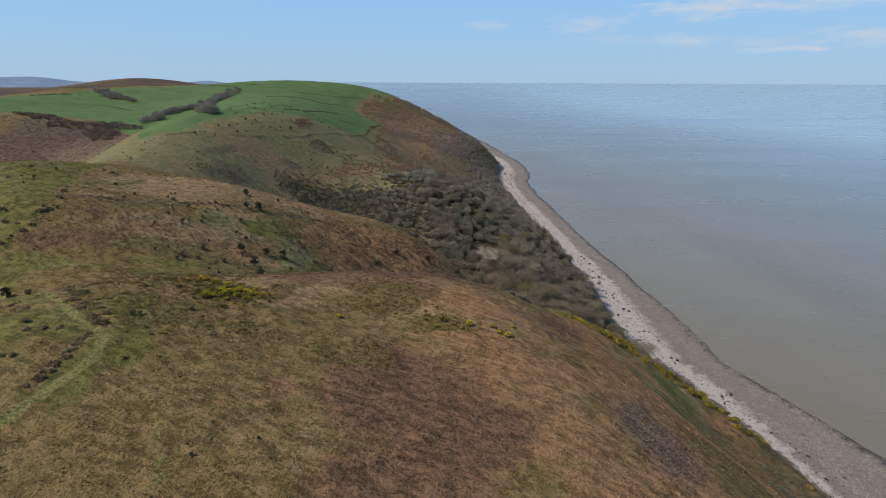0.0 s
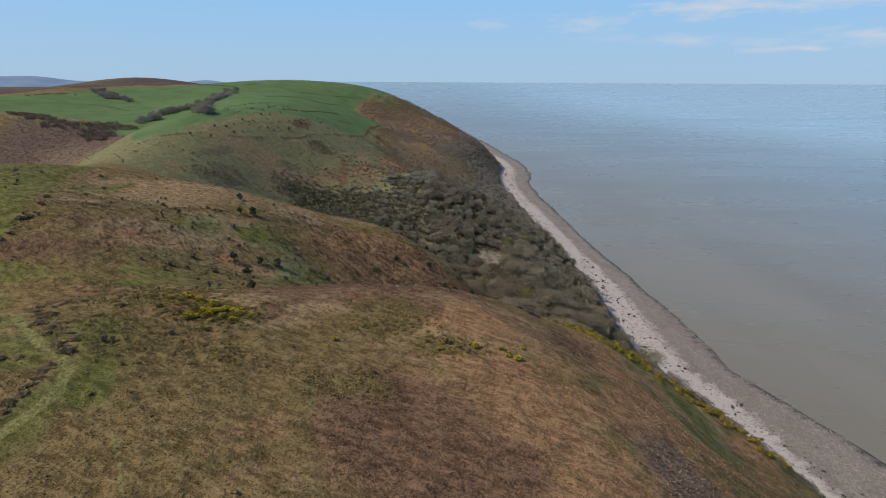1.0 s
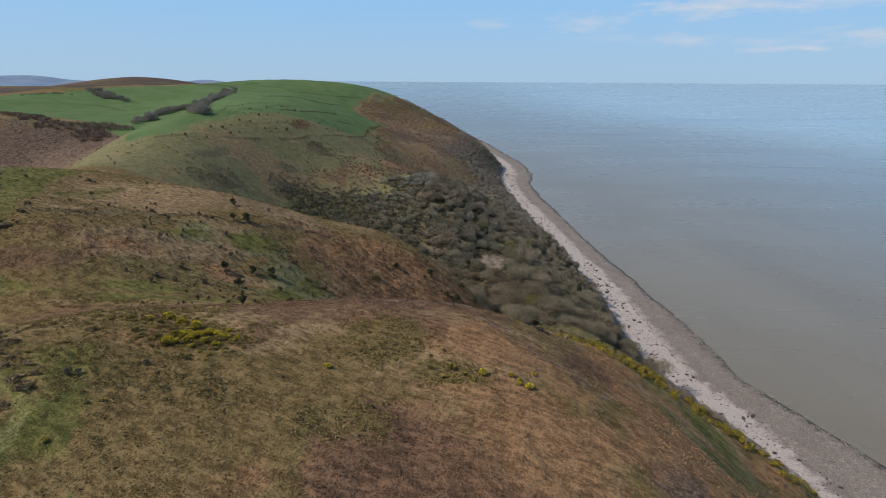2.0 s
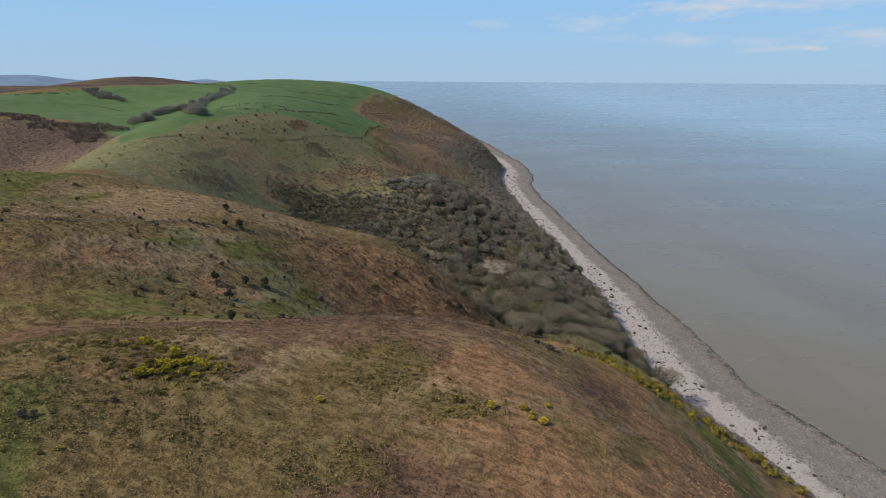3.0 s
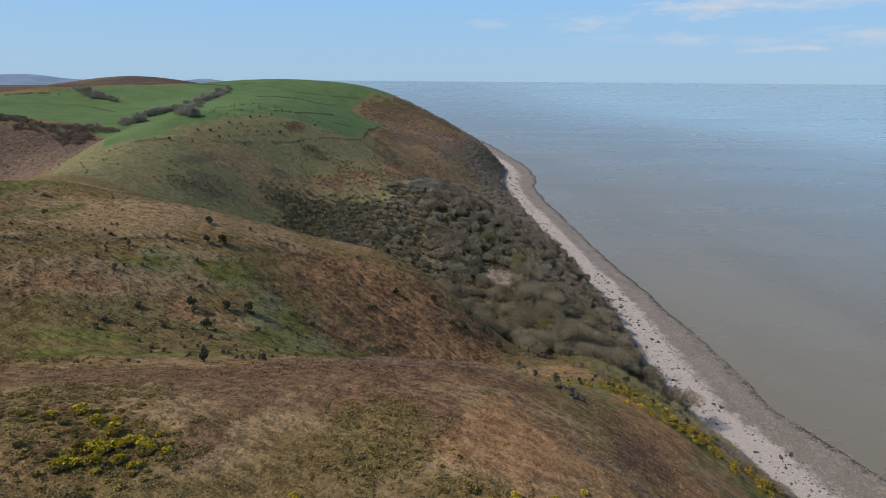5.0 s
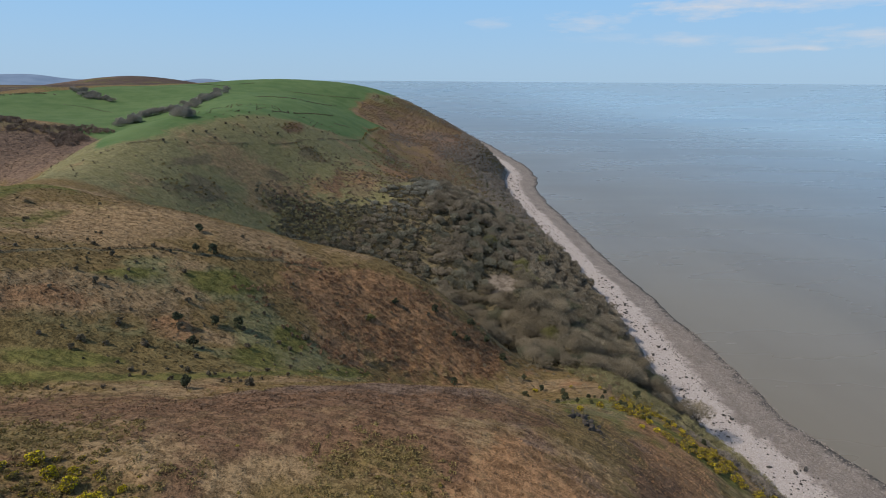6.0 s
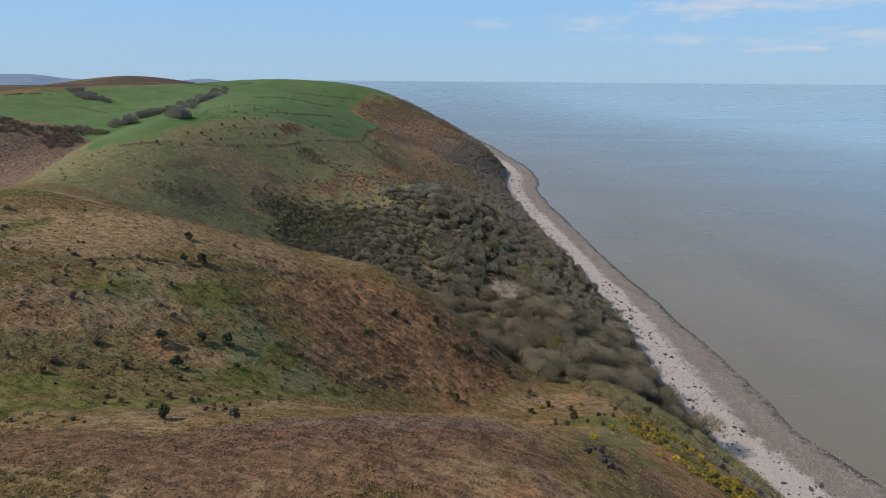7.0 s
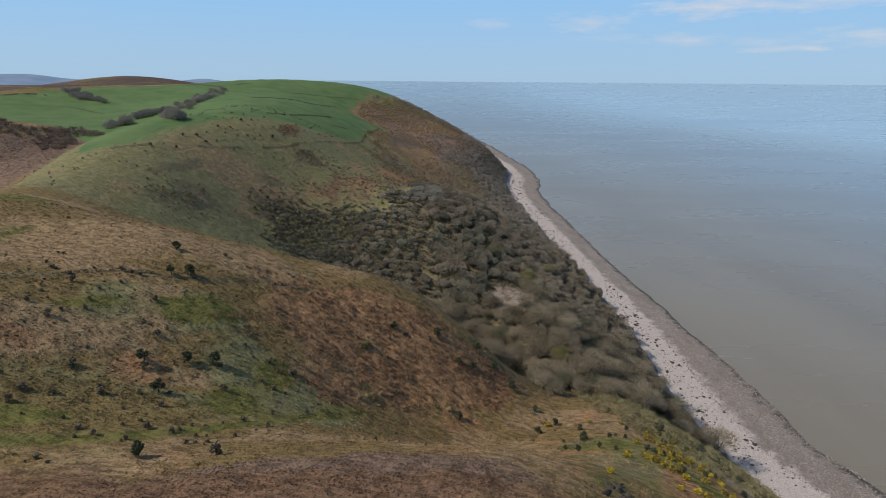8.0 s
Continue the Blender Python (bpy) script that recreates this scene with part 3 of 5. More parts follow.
# ---------------------------------------------------------------- ground, beach and sea
GX = steps((-4400, -1500, 60), (-1500, -620, 16), (-620, -170, 4.5), (-170, 160, 0.9), (160, 300, 4))
GY = steps((-300, 30, 12), (30, 260, 0.8), (260, 620, 1.7), (620, 1420, 5), (1420, 2600, 24), (2600, 4700, 60))
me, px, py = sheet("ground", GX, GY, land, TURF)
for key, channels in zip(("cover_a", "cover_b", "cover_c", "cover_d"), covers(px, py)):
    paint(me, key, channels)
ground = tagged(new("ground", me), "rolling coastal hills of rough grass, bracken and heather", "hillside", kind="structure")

across = np.linspace(-0.4, 1.35, 70)
along = steps((60, 700, 1.6), (700, 2300, 8))
gu, gv = np.meshgrid(across, along)
bx = (foot(gv) + gu * (waterline(gv) - foot(gv))).ravel()
by = gv.ravel()
n = len(across)
i = (np.arange(len(along) - 1)[:, None] * n + np.arange(n - 1)[None, :]).ravel()
me = mesh_from("beach", np.stack([bx, by, strand(bx, by)], 1), np.stack([i, i + 1, i + n + 1, i + n], 1), SHINGLE, True)
paint(me, "strand", [1 - gu.ravel(), 1 - gu.ravel() - np.interp(by, [200, 285], [0.17, 0])])
beach = tagged(new("beach", me), "grey shingle beach, pale and dry towards the cliff", "beach", kind="structure")

rings = np.concatenate([np.linspace(60, 1000, 60), np.linspace(1000, 4880, 120)[1:]])
turns = np.radians(np.linspace(-8.5, 150, 180))
rr, tt = np.meshgrid(rings, turns)
far = np.clip((rr - 2600) / 2300, 0, 0.9975)
rise = np.where(rr > 2600, 161.3 * (1 - rr / (2600 + (rr - 2600) / (1 - far))), 0)  # the far water, folded in to the horizon
sx, sy = (rr * np.sin(tt)).ravel(), (rr * np.cos(tt)).ravel()
n = len(rings)
i = (np.arange(len(turns) - 1)[:, None] * n + np.arange(n - 1)[None, :]).ravel()
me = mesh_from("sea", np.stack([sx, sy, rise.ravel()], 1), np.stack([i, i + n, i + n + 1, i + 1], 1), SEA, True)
# distance offshore, which drives the painted haze blend
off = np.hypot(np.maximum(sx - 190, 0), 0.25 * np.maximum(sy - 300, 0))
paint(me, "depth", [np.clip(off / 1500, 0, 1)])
sea = tagged(new("sea", me), "calm silty sea, paling to painted haze blue towards the horizon", "sea", kind="structure")

# far hills beyond the moor, with aerial haze painted in as blue-grey
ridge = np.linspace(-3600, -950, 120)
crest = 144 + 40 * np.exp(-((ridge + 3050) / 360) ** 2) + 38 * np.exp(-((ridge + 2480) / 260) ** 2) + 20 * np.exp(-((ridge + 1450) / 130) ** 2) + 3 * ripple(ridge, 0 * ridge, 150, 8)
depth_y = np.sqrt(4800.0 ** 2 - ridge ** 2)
fm = Nodes("haze_blue_moor", 1.0, 0.0)
far_haze_tone = fm.colour(fm.mix(fm.ramp(fm.noise(160, 4), 0.35, 0.65), (0.170, 0.235, 0.330), (0.215, 0.285, 0.385)))
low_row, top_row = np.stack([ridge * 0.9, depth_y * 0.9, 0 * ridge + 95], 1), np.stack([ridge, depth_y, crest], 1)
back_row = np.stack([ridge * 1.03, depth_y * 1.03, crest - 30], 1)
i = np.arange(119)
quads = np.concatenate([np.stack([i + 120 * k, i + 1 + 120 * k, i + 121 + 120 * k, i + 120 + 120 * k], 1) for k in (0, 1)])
tagged(new("backdrop", mesh_from("backdrop", np.concatenate([low_row, top_row, back_row]), quads, far_haze_tone, True)), "far moorland hills on the horizon, blue-grey haze painted in", "hills", kind="structure")


# ---------------------------------------------------------------- builders for plants and stones
def part(name, me, parent, label=""):
    """Links a mesh as one part under a thing."""
    ob = new(name, me)
    ob.parent = parent
    return tagged(ob, label) if label else ob


def thing(name, label, category, group="", kind=""):
    return tagged(new(name), label, category, group, kind)


def shards(centres, outward, length, width, r, droop=0.0, stray=0.75, slim=False):
    """One small bent leaf (two triangles) or slim twig spray (one) at each centre, pointing outward."""
    n = len(centres)
    d = outward + r.normal(0, stray, (n, 3))
    d[:, 2] -= droop
    d /= np.linalg.norm(d, axis=1)[:, None] + 1e-9
    side = np.cross(d, r.normal(0, 1, (n, 3)))
    side /= np.linalg.norm(side, axis=1)[:, None] + 1e-9
    lift = np.cross(side, d)
    k = r.uniform(0.6, 1.4, (n, 1))
    a, b = centres - d * length * k / 2, centres + d * length * k / 2
    c = centres + side * width * k / 2 + lift * width * 0.25
    if slim:
        return np.stack([a, b + side * width * k / 2, b - side * width * k / 2 + lift * width], 1).reshape(-1, 3), np.arange(3 * n).reshape(-1, 3)
    e = centres - side * width * k / 2 + lift * width * 0.25
    verts = np.stack([a, c, b, e], 1).reshape(-1, 3)
    q = np.arange(n)[:, None] * 4
    return verts, np.concatenate([q + (0, 1, 2), q + (0, 2, 3)])


def lobes(r, count, spread, height, low=0.35):
    """Centres and radii of the rounded masses that make up a crown."""
    out = []
    for k in range(count):
        a = k * 2.4 + r.uniform(0, 1)
        d = spread * math.sqrt((k + 0.3) / count) * 0.72
        out.append((d * math.cos(a), d * math.sin(a), height * (low + (1 - low) * r.uniform(0.35, 0.85) * (1 - 0.45 * d / spread)), spread * r.uniform(0.32, 0.5)))
    return out


def crown_points(r, balls, count, fill=0.0):
    """Points over the upper skin of rounded masses, and the way outward at each."""
    pts, outs = [], []
    weights = np.array([b[3] ** 2 for b in balls])
    for (x, y, z, rad), m in zip(balls, np.round(count * weights / weights.sum()).astype(int)):
        d = r.normal(0, 1, (m, 3))
        d[:, 2] = d[:, 2] * 0.8 + 0.25
        d /= np.linalg.norm(d, axis=1)[:, None]
        depth = 1 - fill * r.uniform(0, 1, (m, 1)) ** 2
        pts.append(np.array([x, y, z]) + d * rad * depth * r.uniform(0.85, 1.12, (m, 1)))
        outs.append(d)
    return np.concatenate(pts), np.concatenate(outs)


def ball():
    """Corners and triangles of a coarse round mass."""
    bm = bmesh.new()
    bmesh.ops.create_icosphere(bm, subdivisions=1, radius=1.0)
    v = np.array([tuple(p.co) for p in bm.verts])
    f = np.array([[p.index for p in t.verts] for t in bm.faces])
    bm.free()
    return v, f


BALL_V, BALL_F = ball()


def cores(balls, r, size=0.8):
    """The dense inner masses of a crown, dented at chance."""
    vs = [np.array(b[:3]) + BALL_V * b[3] * size * r.uniform(0.75, 1.1, (len(BALL_V), 1)) for b in balls]
    fs = [BALL_F + k * len(BALL_V) for k in range(len(balls))]
    return np.concatenate(vs), np.concatenate(fs)


def bush_mesh(name, material, seed, spread, height, count, leaf, width, masses=7, fill=0.25, low=0.3, dense=0.6):
    r = np.random.default_rng(seed)
    balls = lobes(r, masses, spread, height, low)
    p, o = crown_points(r, balls, count, fill)
    keep = p[:, 2] > 0.02
    v, f = shards(p[keep], o[keep], leaf, width, r, stray=0.75 if dense else 1.5)
    if not dense:
        return mesh_from(name, v, f, material)
    cv, cf = cores(balls, r, dense)
    return mesh_from(name, np.concatenate([v, cv]), np.concatenate([f, cf + len(v)]), material)


def limbs_mesh(name, seed, height, spread, girth, count=6, sides=5):
    """A tapered trunk that forks into limbs."""
    r = np.random.default_rng(seed)
    verts, faces = [], []

    def tube(points, radii):
        start = len(verts)
        for p, rad in zip(points, radii):
            for k in range(sides):
                a = 2 * math.pi * k / sides
                verts.append((p[0] + rad * math.cos(a), p[1] + rad * math.sin(a), p[2]))
        for j in range(len(points) - 1):
            for k in range(sides):
                a, b = start + j * sides + k, start + j * sides + (k + 1) % sides
                faces.append((a, b, b + sides, a + sides))

    fork = height * 0.34
    lean = r.normal(0, 0.05 * height, 2)
    tube([(0, 0, -0.3), (lean[0] * 0.4, lean[1] * 0.4, fork * 0.5), (lean[0], lean[1], fork)], [girth * 1.4, girth, girth * 0.8])
    for k in range(count):
        a = k * 2 * math.pi / count + r.uniform(-0.4, 0.4)
        out, top = spread * r.uniform(0.45, 0.8), height * r.uniform(0.62, 0.9)
        mid = (lean[0] + 0.4 * out * math.cos(a), lean[1] + 0.4 * out * math.sin(a), fork + 0.5 * (top - fork))
        tube([(lean[0], lean[1], fork * 0.9), mid, (lean[0] + out * math.cos(a), lean[1] + out * math.sin(a), top)], [girth * 0.6, girth * 0.36, girth * 0.1])
    return mesh_from(name, verts, faces, BARK, True)


def boulder_mesh(name, seed, material, flat=0.65):
    """A worn angular block, about one metre across, sunk a little."""
    r = np.random.default_rng(seed)
    bm = bmesh.new()
    bmesh.ops.create_icosphere(bm, subdivisions=2, radius=0.5)
    planes = r.normal(0, 1, (9, 3))
    planes /= np.linalg.norm(planes, axis=1)[:, None]
    cut = r.uniform(0.28, 0.42, 9)
    for v in bm.verts:
        p = np.array(v.co)
        for n_, c_ in zip(planes, cut):
            over = p @ n_ - c_
            if over > 0:
                p = p - n_ * over * 0.9
        v.co = Vector((p[0] * 1.25, p[1], p[2] * flat + 0.18))
    me = bpy.data.meshes.new(name)
    bm.to_mesh(me)
    bm.free()
    me.materials.append(material)
    return me


def stand(ob, x, y, scale=1.0, turn=0.0, sink=0.05, tall=1.0):
    ob.matrix_basis = Matrix.Translation((x, y, at(x, y) - sink)) @ Matrix.Rotation(turn, 4, "Z") @ Matrix.Diagonal((scale, scale, scale * tall, 1))
    return ob


def plant(kinds, places, r, small=0.8, large=1.25, flat=0.9, sizes=None):
    """Sets one plant at each place, cycling through the kinds, with chance turns and sizes."""
    for k, (x, y) in enumerate(places):
        s = (sizes[k] if sizes else 1.0) * r.uniform(small, large)
        m = (Matrix.Translation((x, y, at(x, y) - 0.06)) @ Matrix.Rotation(r.uniform(0, 6.28), 4, "Z")
             @ Matrix.Diagonal((s, s, s * r.uniform(flat, 1.1), 1)))
        first = kinds[k % len(kinds)]
        if not first.get("set"):
            first.matrix_basis = m
            first["set"] = 1
        else:
            copy_thing(first, m)


def spread_over(box, step, r, chance):
    """Chance places over a box of the plan, about a step apart, kept where chance(x, y) says."""
    x0, y0, x1, y1 = box
    gx, gy = np.meshgrid(np.arange(x0, x1, step), np.arange(y0, y1, step))
    x = gx.ravel() + r.uniform(-0.5, 0.5, gx.size) * step
    y = gy.ravel() + r.uniform(-0.5, 0.5, gx.size) * step
    keep = r.uniform(0, 1, x.size) < chance(x, y)
    return x[keep], y[keep]


# ---------------------------------------------------------------- kinds of plants
def make_gorse(seed, flowers):
    spread, height = 1.0, 1.25
    ob = thing("gorse_bush", "dense gorse bush covered in yellow flowers on the hillside" if flowers > 100 else "dark green gorse bush with few yellow flowers",
               "gorse", "gorse bushes")
    part("stems", limbs_mesh("stems", seed, height * 0.7, spread * 0.8, 0.05, 5, 4), ob)
    part("foliage", bush_mesh("foliage", GORSE_LEAF, seed, spread, height, 330, 0.42, 0.26), ob)
    r = np.random.default_rng(seed)
    p, o = crown_points(r, lobes(r, 7, spread, height, 0.3), flowers * 2, 0.0)
    keep = (p[:, 2] > 0.35) & (o[:, 2] > -0.1)
    v, f = shards(p[keep] + o[keep] * 0.07, o[keep], 0.24, 0.17, r)
    part("blossom", mesh_from("blossom", v, f, GORSE_FLOWER), ob, "bright yellow gorse flowers")["kind"] = "stuff"
    return ob


def make_thorn(seed, leaf, name, label, spread, height, count, size, group, dense=0.55):
    ob = thing(name, label, "bush", group)
    part("trunk", limbs_mesh("trunk", seed, height, spread, 0.09, 6, 5), ob)
    part("crown", bush_mesh("crown", leaf, seed, spread, height, count, size, size * 0.55, 9, 0.45, -0.05, dense), ob)
    return ob


def make_tree(seed, leaf, label, spread, height, count, size, fill=0.55, low=0.36):
    ob = thing("tree", label, "tree", "trees of the coastal wood")
    part("trunk", limbs_mesh("trunk", seed, height, spread, 0.17, 7, 5), ob)
    part("crown", bush_mesh("crown", leaf, seed, spread, height, count, size, size * 0.36, 9, fill, low, 0), ob)
    return ob


pick = np.random.default_rng(21)
GORSE_FULL = [make_gorse(101 + k, 270) for k in range(3)]
GORSE_BARE = [make_gorse(111 + k, 60) for k in range(3)]
THORNS = [make_thorn(121 + k, THORN_TWIG, "hawthorn_bush", "small wind-clipped hawthorn bush on the open slope", 0.8, 2.0, 420, 0.34, "hawthorns on the slopes", 0.3) for k in range(4)]
HOLLIES = [make_thorn(131 + k, HOLLY_LEAF, "holly_bush", "rounded dark evergreen holly bush on the grass slope", 1.0, 2.7, 420, 0.40, "hollies on the slopes") for k in range(3)]
BRAMBLES = [make_thorn(141 + k, BRAMBLE_CANE, "bramble_thicket", "low brown bramble and bracken thicket beside the turf", 1.25, 1.0, 300, 0.42, "thickets on the pasture") for k in range(3)]
SALLOWS = [make_thorn(151 + k, FRESH_LEAF, "willow_bush", "pale yellow-green willow bush coming into leaf", 2.0, 2.6, 420, 0.45, "willows below the slope") for k in range(2)]

# ---------------------------------------------------------------- plants of the near hill
GORSE_PATCH = [(-36.9, 111.1), (-35.9, 110.5), (-35.4, 108.0), (-36.6, 115.1), (-38.5, 107.2), (-37.5, 107.7), (-43.0, 120.1), (-46.2, 118.6), (-33.9, 112.9), (-32.2, 113.0)]
GORSE_DULL = [(7.5, 109.5), (9.4, 107.9), (6.0, 107.4), (10.8, 105.9), (8.2, 104.7), (4.1, 109.3), (7.0, 106.0), (5.2, 111.2), (8.8, 110.6),
              (-40.8, 87.7), (-29.4, 89.2), (-39.6, 88.7), (-41.6, 80.1)]
GORSE_BRIGHT = [(12.7, 108.2), (17.8, 109.1), (18.7, 106.9), (20.4, 106.1), (19.0, 108.0), (22.3, 111.4), (-13.2, 106.3)]
plant(GORSE_FULL, GORSE_PATCH, pick, 0.75, 1.1, 0.6)
more = [(x, y) for x, y in zip(*spread_over((-42, 104, -27, 120), 1.5, pick, lambda x, y: 0.34 * np.clip(1.4 * blob(x, y, [(-34.2, 111.8, 4.4, 4.0, 20), (-40, 118.5, 3, 1.6, 0)], 0.3), 0, 1)))]
plant(GORSE_FULL, more, pick, 0.5, 0.95, 0.6)
plant(GORSE_BARE, GORSE_DULL, pick, 0.4, 0.75, 0.5)
plant(GORSE_FULL, GORSE_BRIGHT, pick, 0.45, 0.75, 0.7)
more = [(x, y) for x, y in zip(*spread_over((-54, 98, -22, 126), 1.35, pick, lambda x, y: np.clip(1.5 * blob(x, y, [(-36, 112, 8.5, 6.5, -25), (-46, 118, 6, 3, 0)], 0.4), 0, 1) * 0.8))]
plant(GORSE_BARE, more, pick, 0.45, 0.85, 0.5)
more = [(x, y) for x, y in zip(*spread_over((-16, 92, 14, 124), 1.5, pick, lambda x, y: blob(x, y, [(-4, 115, 8, 4.5, 0), (-11, 97, 6, 2, -20), (6, 108, 4, 4, 0)], 0.4) * 0.7))]
plant(GORSE_BARE, more, pick, 0.25, 0.55, 0.45)

THICKETS = [(-63.1, 114.9), (-57.3, 110.9), (-51.1, 110.0),
            (-25.2, 92.0), (-43.6, 92.9), (-25.7, 101.6), (-7.5, 117.4), (-10.8, 115.1), (-2.2, 116.7), (-6.5, 114.5)]
plant(BRAMBLES, THICKETS, pick, 0.4, 0.75, 0.5)
k = np.linspace(0, 1, 24)
bank = list(zip(np.interp(k, [0, 0.4, 1], [-49.0, -48.8, -49.7]) + pick.normal(0, 0.3, 24), np.interp(k, [0, 1], [85.4, 71.0])))
plant(BRAMBLES, bank, pick, 0.6, 1.0, 0.7)
k = np.linspace(0, 1, 30)
bank = list(zip(np.interp(k, [0, 0.4, 0.7, 1], [-64.5, -57.7, -52.4, -47.9]) + pick.normal(0, 1.0, 30), np.interp(k, [0, 0.4, 0.7, 1], [108.5, 98.6, 92.8, 87.6]) + pick.normal(0, 1.0, 30) + 1.0))
plant(BRAMBLES, bank, pick, 0.7, 1.25, 0.6)
PASTURE_CLUMPS = [(-63.0, 93.6), (-59.6, 90.8), (-59.5, 87.7), (-66.8, 96.0), (-54.9, 86.1), (-56.0, 86.0), (-53.7, 86.2), (-56.4, 83.2), (-56.6, 77.6), (-55.6, 77.7), (-51.5, 72.1), (-57.9, 85.0)]
plant(BRAMBLES, PASTURE_CLUMPS, pick, 0.6, 1.0, 0.6)
x, y = spread_over((-84, 78, -18, 128), 2.6, pick, lambda x, y: 0.33 * np.clip(0.55 + 0.8 * fractal(x, y, 14, 2, 93), 0, 1) * (y > 84 - 0.35 * (x + 20)))
plant(BRAMBLES + GORSE_BARE, list(zip(x, y)), pick, 0.22, 0.5, 0.6)
plant(THORNS, [(-46.0, 93.4), (-64.5, 108.6), (-70.5, 106.3), (-38.4, 99.4), (-25.7, 60.8), (-18.9, 64.7), (-38.5, 99.3), (-19.4, 101.2), (-45.0, 94.2)], pick, 0.45, 0.8)
plant(HOLLIES, [(-41.2, 159.0), (-101.3, 144.7)], pick, 1.15, 1.22)
plant(THORNS, [(-29.8, 159.7)], pick, 1.6, 1.7)

# ---------------------------------------------------------------- plants of the spur across the dip
BIG_DARK = [(-68.5, 251.0), (-59.8, 236.5), (-64.0, 234.1), (-50.0, 203.1), (-44.8, 205.5), (-57.1, 197.8), (-4.1, 254.0), (10.4, 259.5),
            (24.8, 266.4), (30.5, 262.0), (36.0, 256.0), (17.5, 253.4), (22.1, 255.0), (48.5, 215.6), (80.1, 235.1), (42.1, 245.9), (15.5, 231.7), (-50.9, 189.2)]
plant(HOLLIES, BIG_DARK, pick, 0.95, 1.3)
SPUR = [(-58.2, 208.1), (-47.7, 235.6), (-62.9, 220.0), (-74.1, 212.0), (-77.4, 201.4), (-36.6, 239.2), (-40.9, 222.4), (-35.3, 215.2), (-56.2, 256.4),
        (-94.3, 236.9), (-88.3, 223.7), (-80.5, 227.7), (-74.2, 228.5), (-72.0, 229.3), (-69.8, 229.1), (-91.3, 226.4), (-80.8, 218.1), (-74.7, 217.8),
        (-82.9, 203.8), (-57.2, 211.4), (-67.2, 189.9), (-60.5, 185.8), (-70.2, 178.8), (-62.2, 211.1), (-1.0, 253.3), (5.5, 272.8), (-28.9, 215.8), (1.8, 237.6)]
SPUR_FOOT = [(-56.2, 156.6), (-56.6, 170.4), (-60.3, 173.2), (-69.4, 178.3), (-58.5, 183.1), (-50.2, 187.2), (-41.5, 175.1), (-35.5, 174.8), (-47.8, 168.5),
             (-34.4, 167.0), (-37.4, 167.2), (-26.7, 179.3), (-60.4, 179.7), (-63.2, 175.2), (-66.7, 172.6), (-55.9, 174.5), (-48.8, 176.2), (-38.4, 178.5), (-53.5, 179.9), (-70.2, 175.1)]
LEFT_TURF = [(-139.0, 225.8), (-136.3, 214.9), (-110.2, 181.3), (-112.4, 195.4), (-120.3, 179.1), (-112.9, 168.0), (-141.9, 245.6), (-145.4, 236.9),
             (-130.9, 261.2), (-117.4, 241.3), (-92.1, 235.5), (-108.0, 184.0), (-111.5, 183.0)]
SPUR_BIG = [(-56.2, 195.9), (-43.8, 205.6), (-59.3, 183.5), (-48.6, 184.7), (-40.4, 196.8), (-65.6, 179.9), (-29.4, 215.2), (-13.6, 241.9), (7.9, 256.2), (-31.8, 205.3), (-19.0, 215.9), (-77.1, 176.8)]
SPUR_MORE = [(-70.2, 175.1), (-39.9, 224.3), (-36.9, 237.4), (-32.6, 213.3), (-20.2, 228.0), (-23.4, 220.8), (-15.1, 224.9), (-29.1, 205.7), (-23.5, 200.6), (-19.3, 205.3), (-56.6, 170.8), (-40.6, 178.0),
             (-29.2, 192.6), (-31.9, 222.0), (-33.3, 235.6), (-27.4, 234.4), (-23.1, 241.2), (-38.6, 214.8), (-34.8, 206.5), (-50.9, 174.0), (-46.6, 173.8), (-35.9, 180.9), (-32.8, 184.4), (-26.9, 208.9),
             (-25.7, 220.6), (-61.5, 195.7), (-67.1, 188.9), (-75.1, 181.4), (-83.2, 192.7), (-85.6, 215.3), (-83.6, 222.2), (-72.0, 222.9), (-73.2, 208.0), (-85.7, 254.1), (-108.4, 268.9), (-98.6, 254.2)]
SPUR_THICKET = [(-13.2, 220.8), (-11.4, 223.2), (-9.6, 225.1), (-7.7, 227.5), (-5.4, 229.3), (-3.7, 231.8), (-1.1, 227.0), (3.3, 230.0), (12.4, 233.9), (18.3, 238.2)]
DIP_SHRUBS = [(-65.0, 157.5), (-62.0, 156.3), (-55.3, 157.7), (-55.3, 167.3), (-53.1, 168.8), (-36.0, 167.6), (-34.1, 168.1), (-48.0, 167.4), (-42.1, 173.0), (-52.5, 155.8)]
plant(THORNS, SPUR_BIG, pick, 1.3, 1.75)
plant(THORNS, SPUR_MORE, pick, 0.7, 1.15)
plant(BRAMBLES, SPUR_THICKET, pick, 1.1, 1.7, 0.9)
plant(THORNS, DIP_SHRUBS, pick, 0.6, 1.0)
x, y = spread_over((-40, 186, 6, 244), 4.4, pick, lambda x, y: 0.5 * np.clip(0.7 + fractal(x, y, 12, 2, 351), 0, 1) * (y > 186 - 0.9 * (x + 20)) * (y < 244 + 0.5 * x + 10))
plant(BRAMBLES, list(zip(x, y)), pick, 0.4, 0.7, 1.0)
plant(THORNS, SPUR, pick, 0.9, 1.4)
plant(THORNS, SPUR_FOOT, pick, 0.4, 0.85)
